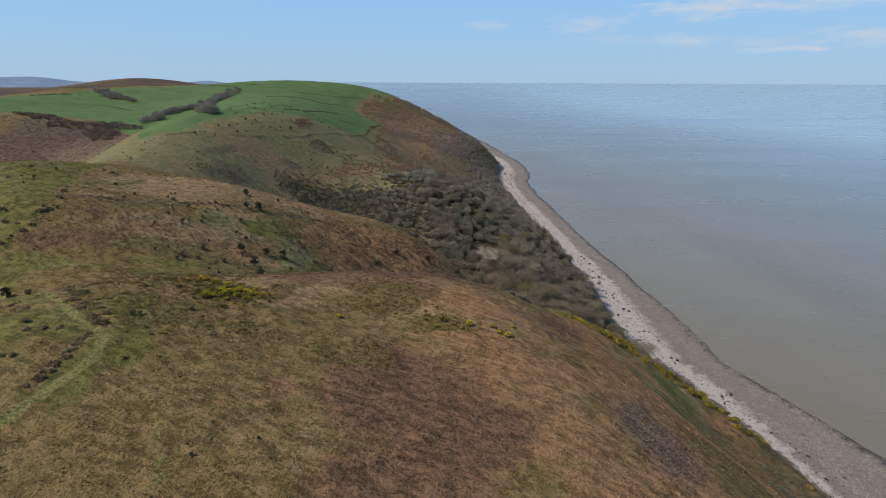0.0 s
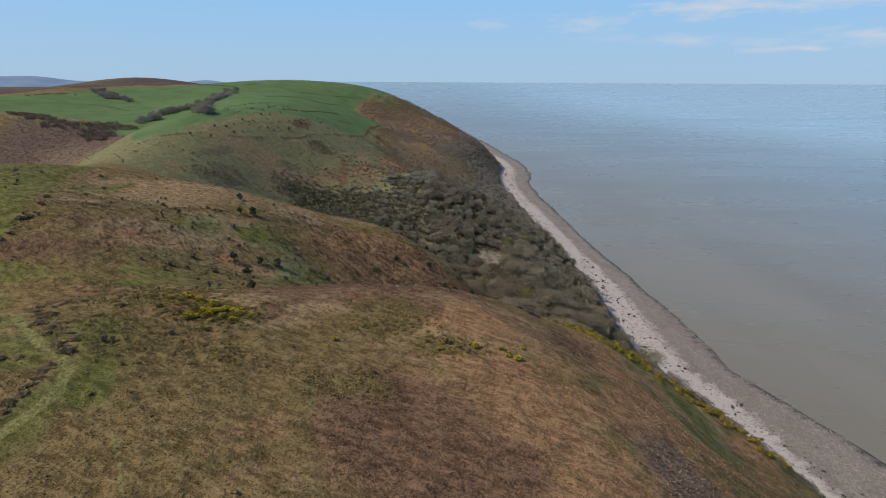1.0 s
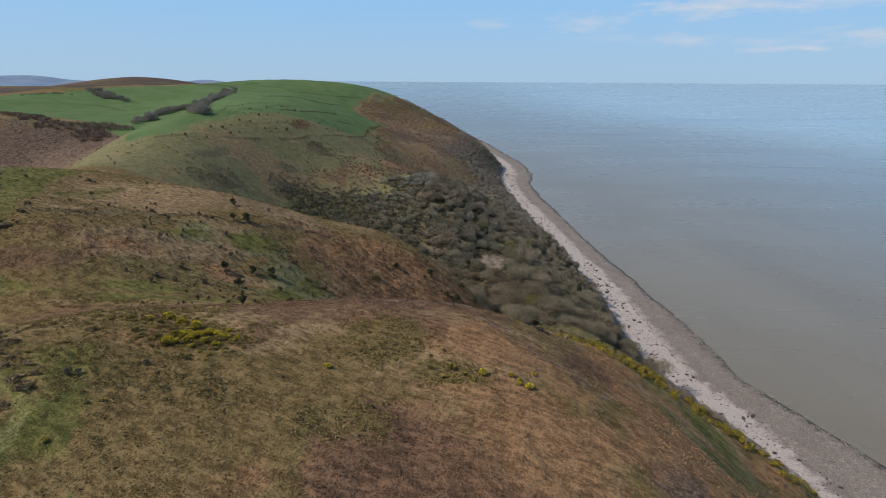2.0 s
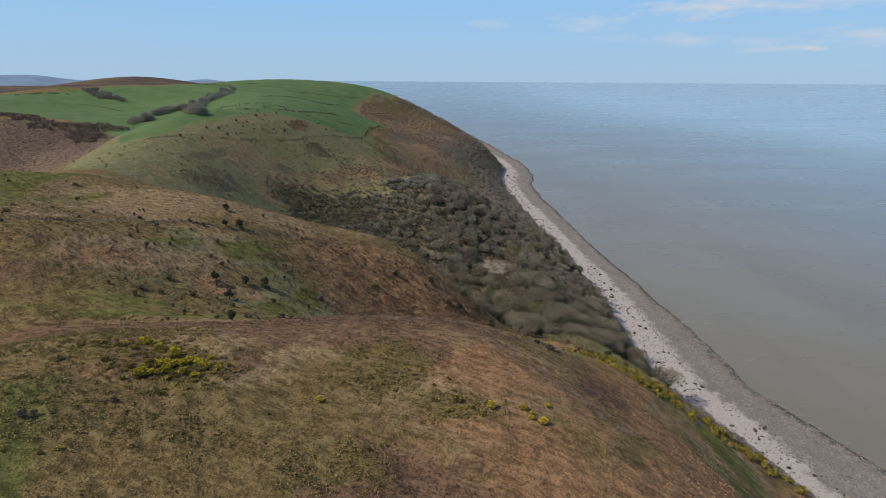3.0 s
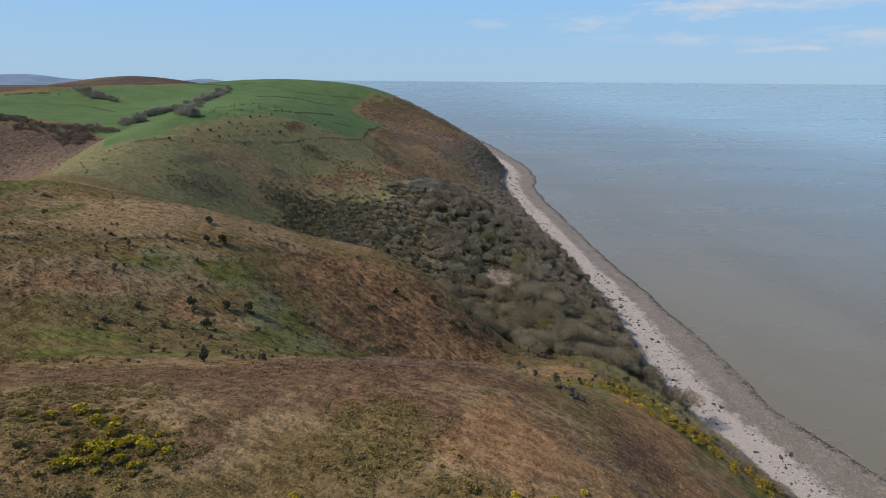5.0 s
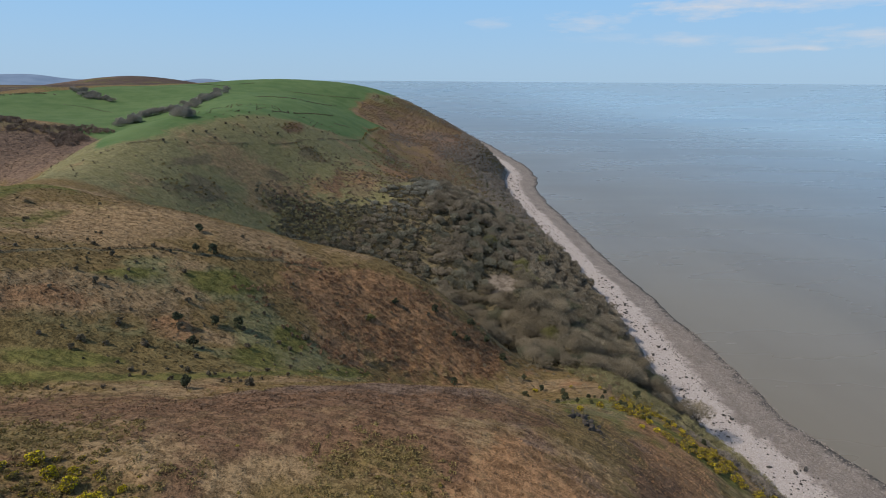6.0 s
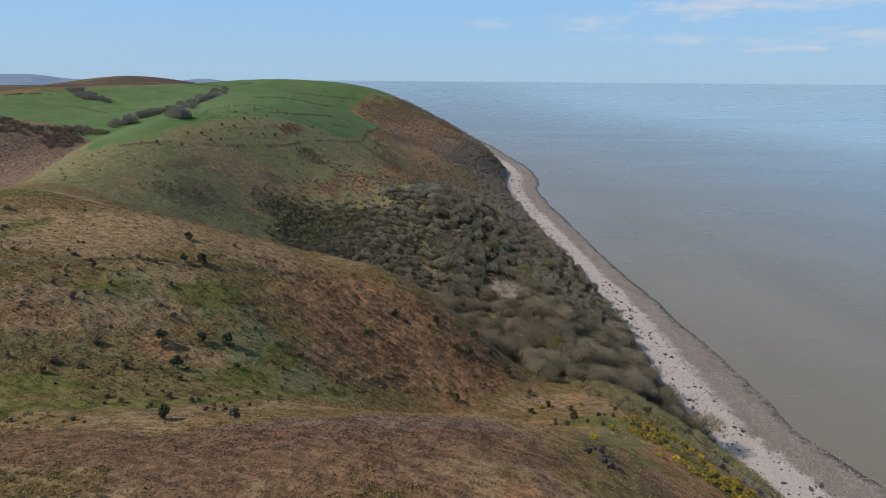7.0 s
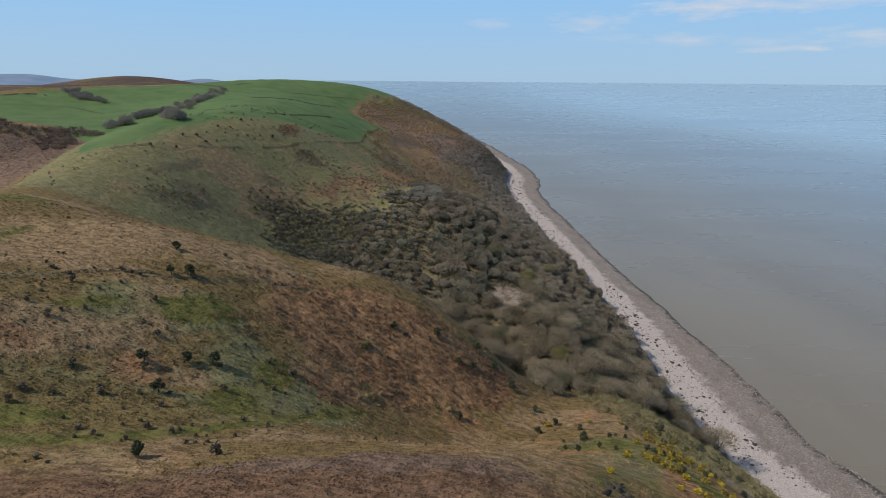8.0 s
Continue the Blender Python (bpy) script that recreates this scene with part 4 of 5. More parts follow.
SCRUB_LINE = [(-117.9, 208.9), (-115.0, 203.0), (-113.0, 198.0), (-110.9, 190.7), (-110.4, 186.0), (-110.1, 182.5), (-111.7, 180.9), (-110.0, 177.5), (-110.6, 174.0), (-111.2, 170.6), (-113.2, 167.1), (-114.3, 164.8),
              (-147.0, 223.8), (-144.4, 227.3), (-136.9, 221.2), (-149.5, 242.2), (-141.9, 251.7), (-122.8, 180.5), (-117.5, 173.7), (-114.4, 173.9), (-127.3, 259.9), (-119.1, 245.1), (-105.4, 164.9)]
plant(BRAMBLES, SCRUB_LINE, pick, 0.9, 1.5, 1.0)
plant(THORNS, LEFT_TURF, pick, 0.7, 1.2)
x, y = spread_over((-125, 174, 20, 300), 5.8, pick, lambda x, y: 0.42 * np.clip(1.2 - np.abs(fractal(x, y, 30, 2, 91)), 0, 1) * (y < 262 + 0.4 * x) * (y > 172 - 0.35 * x) * (y < 285 - 0.35 * (x + 60)))
plant(THORNS, list(zip(x, y)), pick, 0.4, 0.95)
x, y = spread_over((-58, 166, 2, 214), 4.0, pick, lambda x, y: 0.3 * np.clip(0.6 + fractal(x, y, 9, 2, 97), 0, 1) * (y > 163 - 0.1 * x) * (y < 222 + 0.5 * x + 15))
plant(THORNS, list(zip(x, y)), pick, 0.35, 0.75)
x, y = spread_over((42, 188, 84, 232), 6.5, pick, lambda x, y: 0.45 + 0 * x)
plant(HOLLIES, list(zip(x, y)), pick, 0.35, 0.75)
plant(SALLOWS, [(-12.5, 242.3), (65.3, 264.1)], pick, 0.8, 1.0)
plant(HOLLIES, [(46.2, 235.8), (51.0, 226.7), (81.3, 238.1), (76.7, 226.0), (66.7, 245.4), (39.0, 228.9), (59.5, 200.4)], pick, 0.6, 0.9)

# ---------------------------------------------------------------- gorse and scrub above the beach
def gorse_line(y):
    return np.interp(y, [110, 130, 140, 150, 160, 170, 190, 215, 240], [112, 106, 98, 86, 75, 68, 63, 75, 88])


x, y = spread_over((50, 118, 125, 240), 1.9, pick, lambda x, y: 0.6 * np.clip(1.5 - np.abs(x - gorse_line(y)) / np.interp(y, [118, 160, 190, 240], [6, 8.5, 11, 8]), 0, 1) * np.clip(0.75 + 0.7 * fractal(x, y, 9, 2, 3), 0.15, 1) * np.where(y > 175, 0.5, np.where(y < 137, 0.12, 1)))
gorse_x, gorse_y = x, y
plant(GORSE_FULL, [(43.7, 234.8), (55.9, 233.2), (65.1, 231.0), (81.9, 228.5), (87.0, 226.1), (58.6, 179.9), (71.9, 192.6), (70.8, 185.9), (52.8, 171.3), (56.8, 172.0), (36.7, 167.3)], pick, 0.6, 1.0)

# ---------------------------------------------------------------- the coastal wood
BARE = [make_tree(201 + k, BUD_TWIG, "leafless grey-brown tree in the steep coastal wood", 4.5, 6.8, 2800, 0.38) for k in range(5)]
EVER = [make_tree(211 + k, IVY_LEAF, "ivy-clad dark green tree in the steep coastal wood", 4.0, 6.4, 2600, 0.34, 0.35) for k in range(3)]
FRESH = [make_tree(221 + k, FRESH_LEAF, "tree coming into yellow-green leaf in the coastal wood", 4.3, 6.6, 2800, 0.34) for k in range(2)]


x, y = spread_over((-90, 262, 150, 640), 6.1, pick, lambda x, y: np.clip(wooded(x, y) * 1.3, 0, 1) * 0.97)
order = np.argsort(np.hypot(x, y))
x, y = x[order], y[order]
green = fractal(x, y, 45, 2, 55) + 0.35 * (x < 20) + pick.normal(0, 0.35, len(x))
near = min(290, len(x))
for kinds, chosen in ((EVER, green > 0.82), (FRESH, green < -0.95), (BARE, (green <= 0.82) & (green >= -0.95))):
    plant(kinds, [(a, b) for a, b, c in zip(x[:near], y[:near], chosen[:near]) if c], pick, 0.8, 1.35, 0.85)


plant(FRESH, [(93.0, 437.0), (89.0, 430.0), (56.3, 429.2), (96.0, 444.0), (72.0, 393.0), (74.5, 385.0), (73.5, 377.0), (78.0, 381.0), (71.5, 401.0)], pick, 0.95, 1.2, 0.9)


def mass(name, label, x, y, spread, height, count, leaf, width, material, r, category="wood", masses=4, fill=0.4, low=0.35, slim=False, stray=1.3, sizes=(0.65, 1.3)):
    """Many plants that nobody could count, as one object."""
    vs, fs, own, base = [], [], [], 0
    z = land(x, y)
    for k in range(len(x)):
        s = r.uniform(*sizes)
        balls = lobes(r, masses, spread * s, height * s, low)
        p, o = crown_points(r, balls, count, fill)
        keep = p[:, 2] > 0
        v, f = shards(p[keep], o[keep], leaf, width, r, stray=stray, slim=slim)
        v = v + (x[k], y[k], z[k] - 0.1)
        vs.append(v)
        fs.append(f + base)
        own.append(np.full(len(v), r.uniform()))
        base += len(v)
    me = mesh_from(name, np.concatenate(vs), np.concatenate(fs), material)
    paint(me, "own", [np.concatenate(own)])
    return tagged(new(name, me), label, category, kind="stuff")


fx, fy, fg = x[near:], y[near:], green[near:]
pale = blob(fx, fy, [(0, 512, 20, 34, 0), (-16, 486, 12, 16, 0), (22, 560, 12, 30, 0)], 0.6) > 0.45
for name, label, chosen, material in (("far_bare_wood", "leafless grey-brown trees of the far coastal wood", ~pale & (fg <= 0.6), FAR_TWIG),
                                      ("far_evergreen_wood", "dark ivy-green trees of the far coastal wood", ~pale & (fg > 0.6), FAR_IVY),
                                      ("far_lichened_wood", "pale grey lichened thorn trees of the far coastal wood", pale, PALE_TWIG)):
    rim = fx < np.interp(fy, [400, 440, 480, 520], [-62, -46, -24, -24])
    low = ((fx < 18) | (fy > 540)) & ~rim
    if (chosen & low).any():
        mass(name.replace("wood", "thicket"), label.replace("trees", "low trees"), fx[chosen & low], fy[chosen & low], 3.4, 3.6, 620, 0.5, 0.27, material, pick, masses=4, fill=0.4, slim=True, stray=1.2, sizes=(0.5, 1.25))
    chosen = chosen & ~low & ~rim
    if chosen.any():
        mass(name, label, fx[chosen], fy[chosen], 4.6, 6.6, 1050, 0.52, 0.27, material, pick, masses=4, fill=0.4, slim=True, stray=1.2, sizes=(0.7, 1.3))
wild = np.random.default_rng(47)
x, y = spread_over((-100, 400, -18, 560), 2.7, wild, lambda x, y: 0.78 * np.clip(wooded(x, y) * 1.5, 0, 1) * (x < np.interp(y, [400, 440, 480, 520], [-58, -42, -20, -20])))
browner = fractal(x, y, 16, 3, 83) + wild.normal(0, 0.3, len(x)) > -0.05
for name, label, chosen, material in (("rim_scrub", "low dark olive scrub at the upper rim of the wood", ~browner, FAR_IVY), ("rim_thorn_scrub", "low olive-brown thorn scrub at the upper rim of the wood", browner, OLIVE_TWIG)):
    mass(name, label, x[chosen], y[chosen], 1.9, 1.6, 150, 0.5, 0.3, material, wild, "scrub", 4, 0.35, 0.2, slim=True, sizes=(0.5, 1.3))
x, y = spread_over((-100, 440, 0, 640), 2.8, wild, lambda x, y: 0.75 * np.clip(0.55 + 0.9 * fractal(x, y, 22, 3, 77), 0, 1) * np.clip(1.5 * blob(x, y, [(-68, 498, 22, 28, 0), (-40, 530, 20, 44, 0), (-18, 560, 16, 50, 0), (-80, 476, 14, 16, 0)], 0.5), 0, 1) * (wooded(x, y) < 0.5))
mass("rim_heath", "brown heath and bracken hummocks above the wood", x, y, 1.2, 0.8, 50, 0.5, 0.3, HEATH_SCRUB, wild, "heather", 3, 0.3, 0.1)
x, y = spread_over((-52, 205, 46, 282), 1.35, wild, lambda x, y: 0.8 * np.clip(0.75 + 0.8 * fractal(x, y, 9, 3, 79), 0, 1) * np.clip(1.6 * blob(x, y, [(-8, 247, 34, 20, 22), (22, 253, 17, 13, 30), (-20, 224, 10, 10, 30)], 0.5) - 0.2, 0, 1))
mass("bracken_hummocks", "rust-brown hummocks of dead bracken over the spur", x, y, 0.85, 0.72, 44, 0.34, 0.2, RUST_FROND, wild, "bracken", 4, 0.3, 0.1)
ux, uy = spread_over((-90, 330, 140, 700), 3.1, pick, lambda x, y: 0.85 * np.clip(wooded(x, y) * 1.6, 0, 1))
mass("wood_undergrowth", "brown and olive undergrowth between the trees of the coastal wood", ux, uy, 2.0, 1.3, 40, 0.75, 0.5, UNDERGROWTH, pick, "scrub", 3, 0.3, 0.1, slim=True)
band = mass("gorse_thicket", "continuous band of gorse in full yellow flower above the beach", gorse_x, gorse_y, 1.15, 1.2, 230, 0.36, 0.24, GORSE_LEAF, pick, "gorse", 5, 0.2, 0.1)
band.data.materials.append(GORSE_FLOWER)
lit = np.repeat(pick.uniform(0, 1, len(band.data.polygons) // 2) < 0.34, 1)
half = np.concatenate([lit, lit, lit[:1]])[:len(band.data.polygons)]
band.data.polygons.foreach_set("material_index", half.astype(np.int32))
x, y = spread_over((-84, 80, 16, 160), 1.15, pick, lambda x, y: np.clip(covers(x, y)[3][1] * 1.3 + 0.16 * np.clip(fractal(x, y, 12, 3, 281), 0, 1) * (x < -20), 0, 0.62))
mass("gorse_hummocks", "low olive-brown hummocks of wind-clipped gorse on the hill", x, y, 0.72, 0.34, 46, 0.26, 0.15, GORSE_LEAF, pick, "gorse", 4, 0.3, 0.05)
x, y = spread_over((-14, 62, 50, 150), 1.5, pick, lambda x, y: 0.28 * np.clip(covers(x, y)[3][0] * 1.2 + 0.3 * covers(x, y)[0][1], 0, 1))
mass("bracken_clumps", "dead red-brown bracken clumps on the near hill", x, y, 0.5, 0.17, 26, 0.24, 0.12, FROND, pick, "bracken", 3, 0.3, 0.05)
x, y = spread_over((55, 190, 150, 300), 2.6, pick, lambda x, y: 0.85 * np.clip((x - np.interp(y, [190, 220, 260, 300], [84, 66, 58, 70])) / 8, 0, 1) * (x < foot(y) - 4))
mass("bare_scrub", "olive-grey scrub just budding on the slope above the beach", x, y, 1.5, 2.0, 110, 0.45, 0.16, OLIVE_TWIG, pick, "scrub")
x, y = spread_over((28, 196, 112, 275), 3.6, pick, lambda x, y: 0.5 * np.clip(0.5 + 0.9 * fractal(x, y, 18, 3, 95), 0, 1) * (y > 196 + 0.1 * (80 - x)))
mass("slope_bushes", "small brown and olive bushes over the grass above the beach", x, y, 1.0, 1.3, 70, 0.34, 0.16, THORN_TWIG, pick, "scrub")
x, y = spread_over((72, 84, 116, 142), 2.0, pick, lambda x, y: 0.7 * np.clip((x - np.interp(y, [84, 142], [74, 90])) / 5, 0, 1) * np.clip(0.7 + fractal(x, y, 8, 2, 291), 0, 1))
mass("edge_scrub", "olive and brown low scrub along the edge above the beach", x, y, 1.0, 0.9, 70, 0.32, 0.16, IVY_LEAF, pick, "scrub")
x, y = spread_over((80, 60, 150, 215), 2.6, pick, lambda x, y: 0.8 * (x > gorse_line(y) + 5) * (x < foot(y) - 3))
mass("cliff_scrub", "brown scrub on the steep slope above the shingle", x, y, 1.4, 1.6, 90, 0.42, 0.18, SCRUB_TWIG, pick, "scrub")
x, y = spread_over((20, 560, 190, 1400), 6.5, pick, lambda x, y: 0.9 * np.clip((x - foot(y) + 95 + 22 * fractal(x, y, 60, 3, 61)) / 30, 0, 1) * (x < foot(y) - 6) * (wooded(x, y) < 0.4))
mass("headland_scrub", "dark scrub on the steep seaward side of the headland", x, y, 3.2, 3.4, 90, 1.1, 0.5, SCRUB_TWIG, pick, "scrub")
x, y = spread_over((-100, 590, 170, 1330), 4.6, pick, lambda x, y: 0.8 * ((x > -20) | (y > 960)) * np.clip(0.25 + 1.1 * fractal(x, y * 0.5, 26, 3, 73), 0, 1) * (x < foot(y) - 40) * (covers(x, y)[1][1] < 0.2))
mass("headland_thorn_scrub", "grey-brown thorn scrub in patches on the headland", x, y, 1.7, 1.7, 44, 0.8, 0.4, SCRUB_TWIG, pick, "scrub")
x, y = spread_over((-100, 600, 140, 1230), 4.4, pick, lambda x, y: 0.75 * ((x > -35) | (y > 960)) * (x < foot(y) - 60) * np.clip(0.6 + 0.9 * fractal(x, y, 50, 3, 67), 0, 1) * (covers(x, y)[1][1] < 0.2))
mass("headland_bracken", "clumps of dead bracken and low scrub on the headland", x, y, 1.9, 1.1, 36, 0.9, 0.5, FROND, pick, "bracken")
x, y = spread_over((-145, 385, 30, 700), 3.4, pick, lambda x, y: 0.5 * np.clip(0.5 + 1.3 * fractal(x, y, 36, 3, 63), 0, 1) * np.maximum(blob(x, y, [(-45, 450, 55, 35, 0), (5, 560, 30, 110, 0)]), 2 * blob(x, y, [(-123, 398, 9, 28, -6), (-136, 434, 4, 28, -10), (-93, 489, 12, 5, 45), (-77, 550, 11, 10, 45), (-101, 592, 6, 22, -10), (-72, 470, 8, 18, 0)], 0.4)))
mass("slope_scrub", "dark scattered scrub on the slope of the headland", x, y, 1.3, 1.3, 40, 0.6, 0.32, GORSE_LEAF, pick, "scrub")
x, y = spread_over((-175, 330, -30, 700), 4.8, pick, lambda x, y: 0.30 * np.clip(0.3 + 1.2 * fractal(x, y, 40, 3, 65), 0, 1) + 0.9 * blob(x, y, [(-121, 392, 17, 18, 20), (-82, 563, 12, 14, 0)], 0.3))
mass("grass_slope_bushes", "small dark bushes dotted over the grassy headland slope", x, y, 0.85, 1.0, 30, 0.5, 0.3, THORN_TWIG, pick, "scrub")
x, y = spread_over((-400, 470, -225, 640), 3.2, pick, lambda x, y: 0.6 * np.clip(0.6 + 0.8 * fractal(x, y, 40, 3, 69), 0, 1) * (covers(x, y)[1][1] < 0.2))
mass("combe_heather", "brown heather and bracken clumps on the inland combe side", x, y, 1.1, 0.3, 20, 0.6, 0.35, HEATH_SCRUB, pick, "heather")
x, y = spread_over((-410, 560, -270, 660), 4.2, pick, lambda x, y: np.clip(1.4 * blob(x, y, [(-376, 636, 26, 10, -30), (-331, 606, 15, 12, 0), (-297, 626, 18, 11, 0), (-294, 590, 13, 18, 20)], 0.5), 0, 1))
mass("combe_scrub", "dark brown scrub along the edge of the inland combe", x, y, 2.8, 2.4, 110, 0.9, 0.45, HEATH_SCRUB, pick, "scrub")

# ---------------------------------------------------------------- trees and hedges of the farmland
FIELD_TREES = [make_tree(231 + k, FIELD_TWIG, "leafless grey tree in the gully between green fields", 5.0, 6.5, 1900, 0.66, 0.55, 0.03) for k in range(2)]
for line, count in (([(-271, 655), (-273, 684), (-267, 712), (-253, 725)], 17), ([(-236, 708), (-240, 770), (-246, 830), (-263, 955)], 27)):
    k = np.linspace(0, 1, count)
    s = np.linspace(0, 1, len(line))
    gx = np.interp(k, s, [p[0] for p in line]) + pick.normal(0, 6, count)
    gy = np.interp(k, s, [p[1] for p in line]) + pick.normal(0, 5, count)
    plant(FIELD_TREES, list(zip(gx, gy)), pick, 0.8, 1.2, 0.8)
plant(FIELD_TREES, [(-166.0, 527.0), (-170.5, 531.0), (-175.0, 534.0), (-171.0, 537.0), (-179.0, 541.0), (-168.0, 524.0), (-183.0, 548.0)], pick, 0.95, 1.3, 0.8)
plant(FIELD_TREES, [(-436.0, 884.0), (-428.0, 880.0), (-420.0, 873.0), (-412.0, 868.0), (-404.0, 858.0), (-396.0, 853.0), (-388.0, 850.0), (-379.0, 846.0), (-370.0, 842.0),
                    (-424.0, 886.0), (-410.0, 876.0), (-398.0, 866.0), (-384.0, 856.0), (-416.0, 862.0), (-402.0, 849.0)], pick, 0.8, 1.15, 0.75)
DOME_THORNS = [(-138.5, 527.9), (-132.1, 537.3), (-130.3, 561.3), (-125.0, 573.4), (-120.2, 597.6), (-140.7, 508.3), (-143.5, 496.3), (-131.5, 521.7), (-149.5, 486.5), (-124.3, 528.1),
               (-119.3, 535.4), (-114.2, 536.4), (-105.0, 555.3), (-121.0, 503.3), (-155.5, 449.0), (-151.4, 458.6), (-88.9, 645.1), (-71.6, 664.9), (-79.8, 638.4), (-75.2, 646.4),
               (-112.5, 546.2), (-132.2, 502.4), (-136.4, 491.8), (-144.7, 460.6), (-61.9, 1014.5), (-73.0, 1040.7), (-60.4, 1079.9)]
plant(THORNS, DOME_THORNS, pick, 1.3, 2.1)


def make_hedge(points, height, width, name, label, category, material, seed):
    """A ragged hedgerow or bank along a line of the plan."""
    r = np.random.default_rng(seed)
    pts = []
    for (ax, ay), (bx, by) in zip(points, points[1:]):
        m = max(2, int(math.hypot(bx - ax, by - ay) / 0.9))
        k = np.linspace(0, 1, m, endpoint=False)
        pts.append(np.stack([ax + (bx - ax) * k, ay + (by - ay) * k], 1))
    pts = np.concatenate(pts)
    pts = pts[fractal(pts[:, 0], pts[:, 1], 14, 3, seed) > -0.25]
    pts = np.repeat(pts, 7, 0) + r.normal(0, width * 0.4, (len(pts) * 7, 2))
    z = land(pts[:, 0], pts[:, 1]) + r.uniform(0, 1, len(pts)) ** 0.8 * height
    c = np.column_stack([pts, z])
    o = r.normal(0, 1, c.shape)
    o[:, 2] = np.abs(o[:, 2])
    v, f = shards(c, o, height * 0.75, height * 0.45, r)
    return tagged(new(name, mesh_from(name, v, f, material)), label, category, kind="stuff")


for k, line in enumerate(([(-175.9, 775.8), (-153, 810), (-141, 870), (-130.5, 931.8), (-102.8, 1011.0)], [(-182.9, 999.6), (-149.0, 1030.6), (-108.7, 1071.9), (-73.6, 1106.8)],
                          [(-142.2, 576.9), (-119.8, 654.2), (-103.1, 723.5), (-85.1, 779.9)], [(-79.1, 726.1), (-51.4, 774.4)], [(-345.0, 1040.2), (-278.2, 1000.0), (-242.4, 1054.2)])):
    make_hedge(line, 0.95, 0.6, "hedgerow", "dark ragged hedgerow across the green fields", "hedge", THORN_TWIG, 301 + k)
make_hedge([(-487.9, 816.5), (-463.1, 853.6), (-428.1, 851.9)], 1.4, 1.2, "hedgerow", "dark ragged hedgerow below the brown moor", "hedge", THORN_TWIG, 310)
make_hedge([(-429.9, 799.1), (-380.7, 796.3), (-333.7, 764.1)], 0.7, 0.8, "hedgerow", "low thin hedgerow across the inland green field", "hedge", THORN_TWIG, 311)
make_hedge([(-46.9, 724.2), (-45.4, 785.8), (-40.4, 850.0), (-37.5, 966.2)], 1.5, 1.2, "hedge_bank", "dark overgrown wall along the edge of the field", "hedge", GORSE_LEAF, 305)
# ragged strip added in place of the sheep track's shadowed step
make_hedge([(-131, 194), (-114, 195), (-107, 195), (-99, 201), (-90.6, 215.4), (-80, 225.5), (-71, 231), (-64, 233), (-55, 238), (-43, 250), (-28, 255)], 0.65, 0.5, "track_bank", "low dark strip added for the shadow of a sheep track on the spur", "bank", FROND, 307)
make_hedge([(-169.3, 428.8), (-150.9, 457.1), (-133.0, 486.3), (-119.0, 513.3), (-95.0, 550.5), (-79.3, 593.9), (-47.7, 717.3)], 0.9, 0.7, "hedge_bank", "low dark bank across the headland slope", "hedge", THORN_TWIG, 306)


# ---------------------------------------------------------------- tussocks, bracken litter and heather
def clumps(name, label, x, y, radius, height, r, blades=3):
    """Small uneven tufts all over the ground, a few bent blades each, as one object."""
    x, y = np.repeat(x, blades), np.repeat(y, blades)
    n = len(x)
    s = r.uniform(0.5, 1.5, n)
    a, lean = r.uniform(0, 6.28, n), r.uniform(0.6, 2.4, n)
    x, y = x + r.normal(0, radius * 0.5, n), y + r.normal(0, radius * 0.5, n)
    z = land(x, y)
    wx, wy = np.cos(a) * radius * s, np.sin(a) * radius * s
    lx, ly = -np.sin(a) * height * s * lean, np.cos(a) * height * s * lean
    top = z + height * s
    verts = np.stack([np.stack([x - wx, y - wy, z - 0.08], 1), np.stack([x + wx, y + wy, z - 0.08], 1),
                      np.stack([x + 0.6 * wx + lx, y + 0.6 * wy + ly, top * 1.0], 1), np.stack([x - 0.7 * wx + lx, y - 0.7 * wy + ly, top - 0.3 * height * s], 1)], 1)
    me = mesh_from(name, verts.reshape(-1, 3), np.arange(4 * n).reshape(-1, 4), TURF)
    for key, channels in zip(("cover_a", "cover_b", "cover_c", "cover_d"), covers(x, y)):
        paint(me, key, [np.repeat(v, 4) for v in channels])
    return tagged(new(name, me), label, "vegetation", kind="stuff")


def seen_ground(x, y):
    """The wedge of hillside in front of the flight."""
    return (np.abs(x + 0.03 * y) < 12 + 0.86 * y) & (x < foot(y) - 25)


pick = np.random.default_rng(44)
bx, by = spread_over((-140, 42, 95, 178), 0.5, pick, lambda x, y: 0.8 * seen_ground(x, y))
(tan, fern, ling), (turf, farm, shade) = covers(bx, by)[:2]
chance = pick.uniform(0, 1, len(bx))
is_fern, is_ling = fern > 0.3 + 0.4 * chance, ling > 0.3 + 0.4 * chance
is_grass = ~is_fern & ~is_ling & (turf < 0.2 + 0.3 * chance)
clumps("dry_tussocks", "tufts of dry olive and straw grass all over the near hill", bx[is_grass], by[is_grass], 0.12, 0.055, pick, 2)
clumps("bracken_litter", "dead red-brown bracken all over the near hill", bx[is_fern & ~is_ling], by[is_fern & ~is_ling], 0.13, 0.065, pick, 2)
clumps("heather_clumps", "dark grey-purple heather along the brow of the hill", bx[is_ling], by[is_ling], 0.13, 0.085, pick)
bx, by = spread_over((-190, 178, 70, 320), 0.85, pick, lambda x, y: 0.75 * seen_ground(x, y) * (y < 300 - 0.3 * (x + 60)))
(tan, fern, ling), (turf, farm, shade) = covers(bx, by)[:2]
chance = pick.uniform(0, 1, len(bx))
is_fern = (fern > 0.25 + 0.4 * chance) & (turf < 0.42)
is_grass = ~is_fern & (turf < 0.2 + 0.9 * chance)
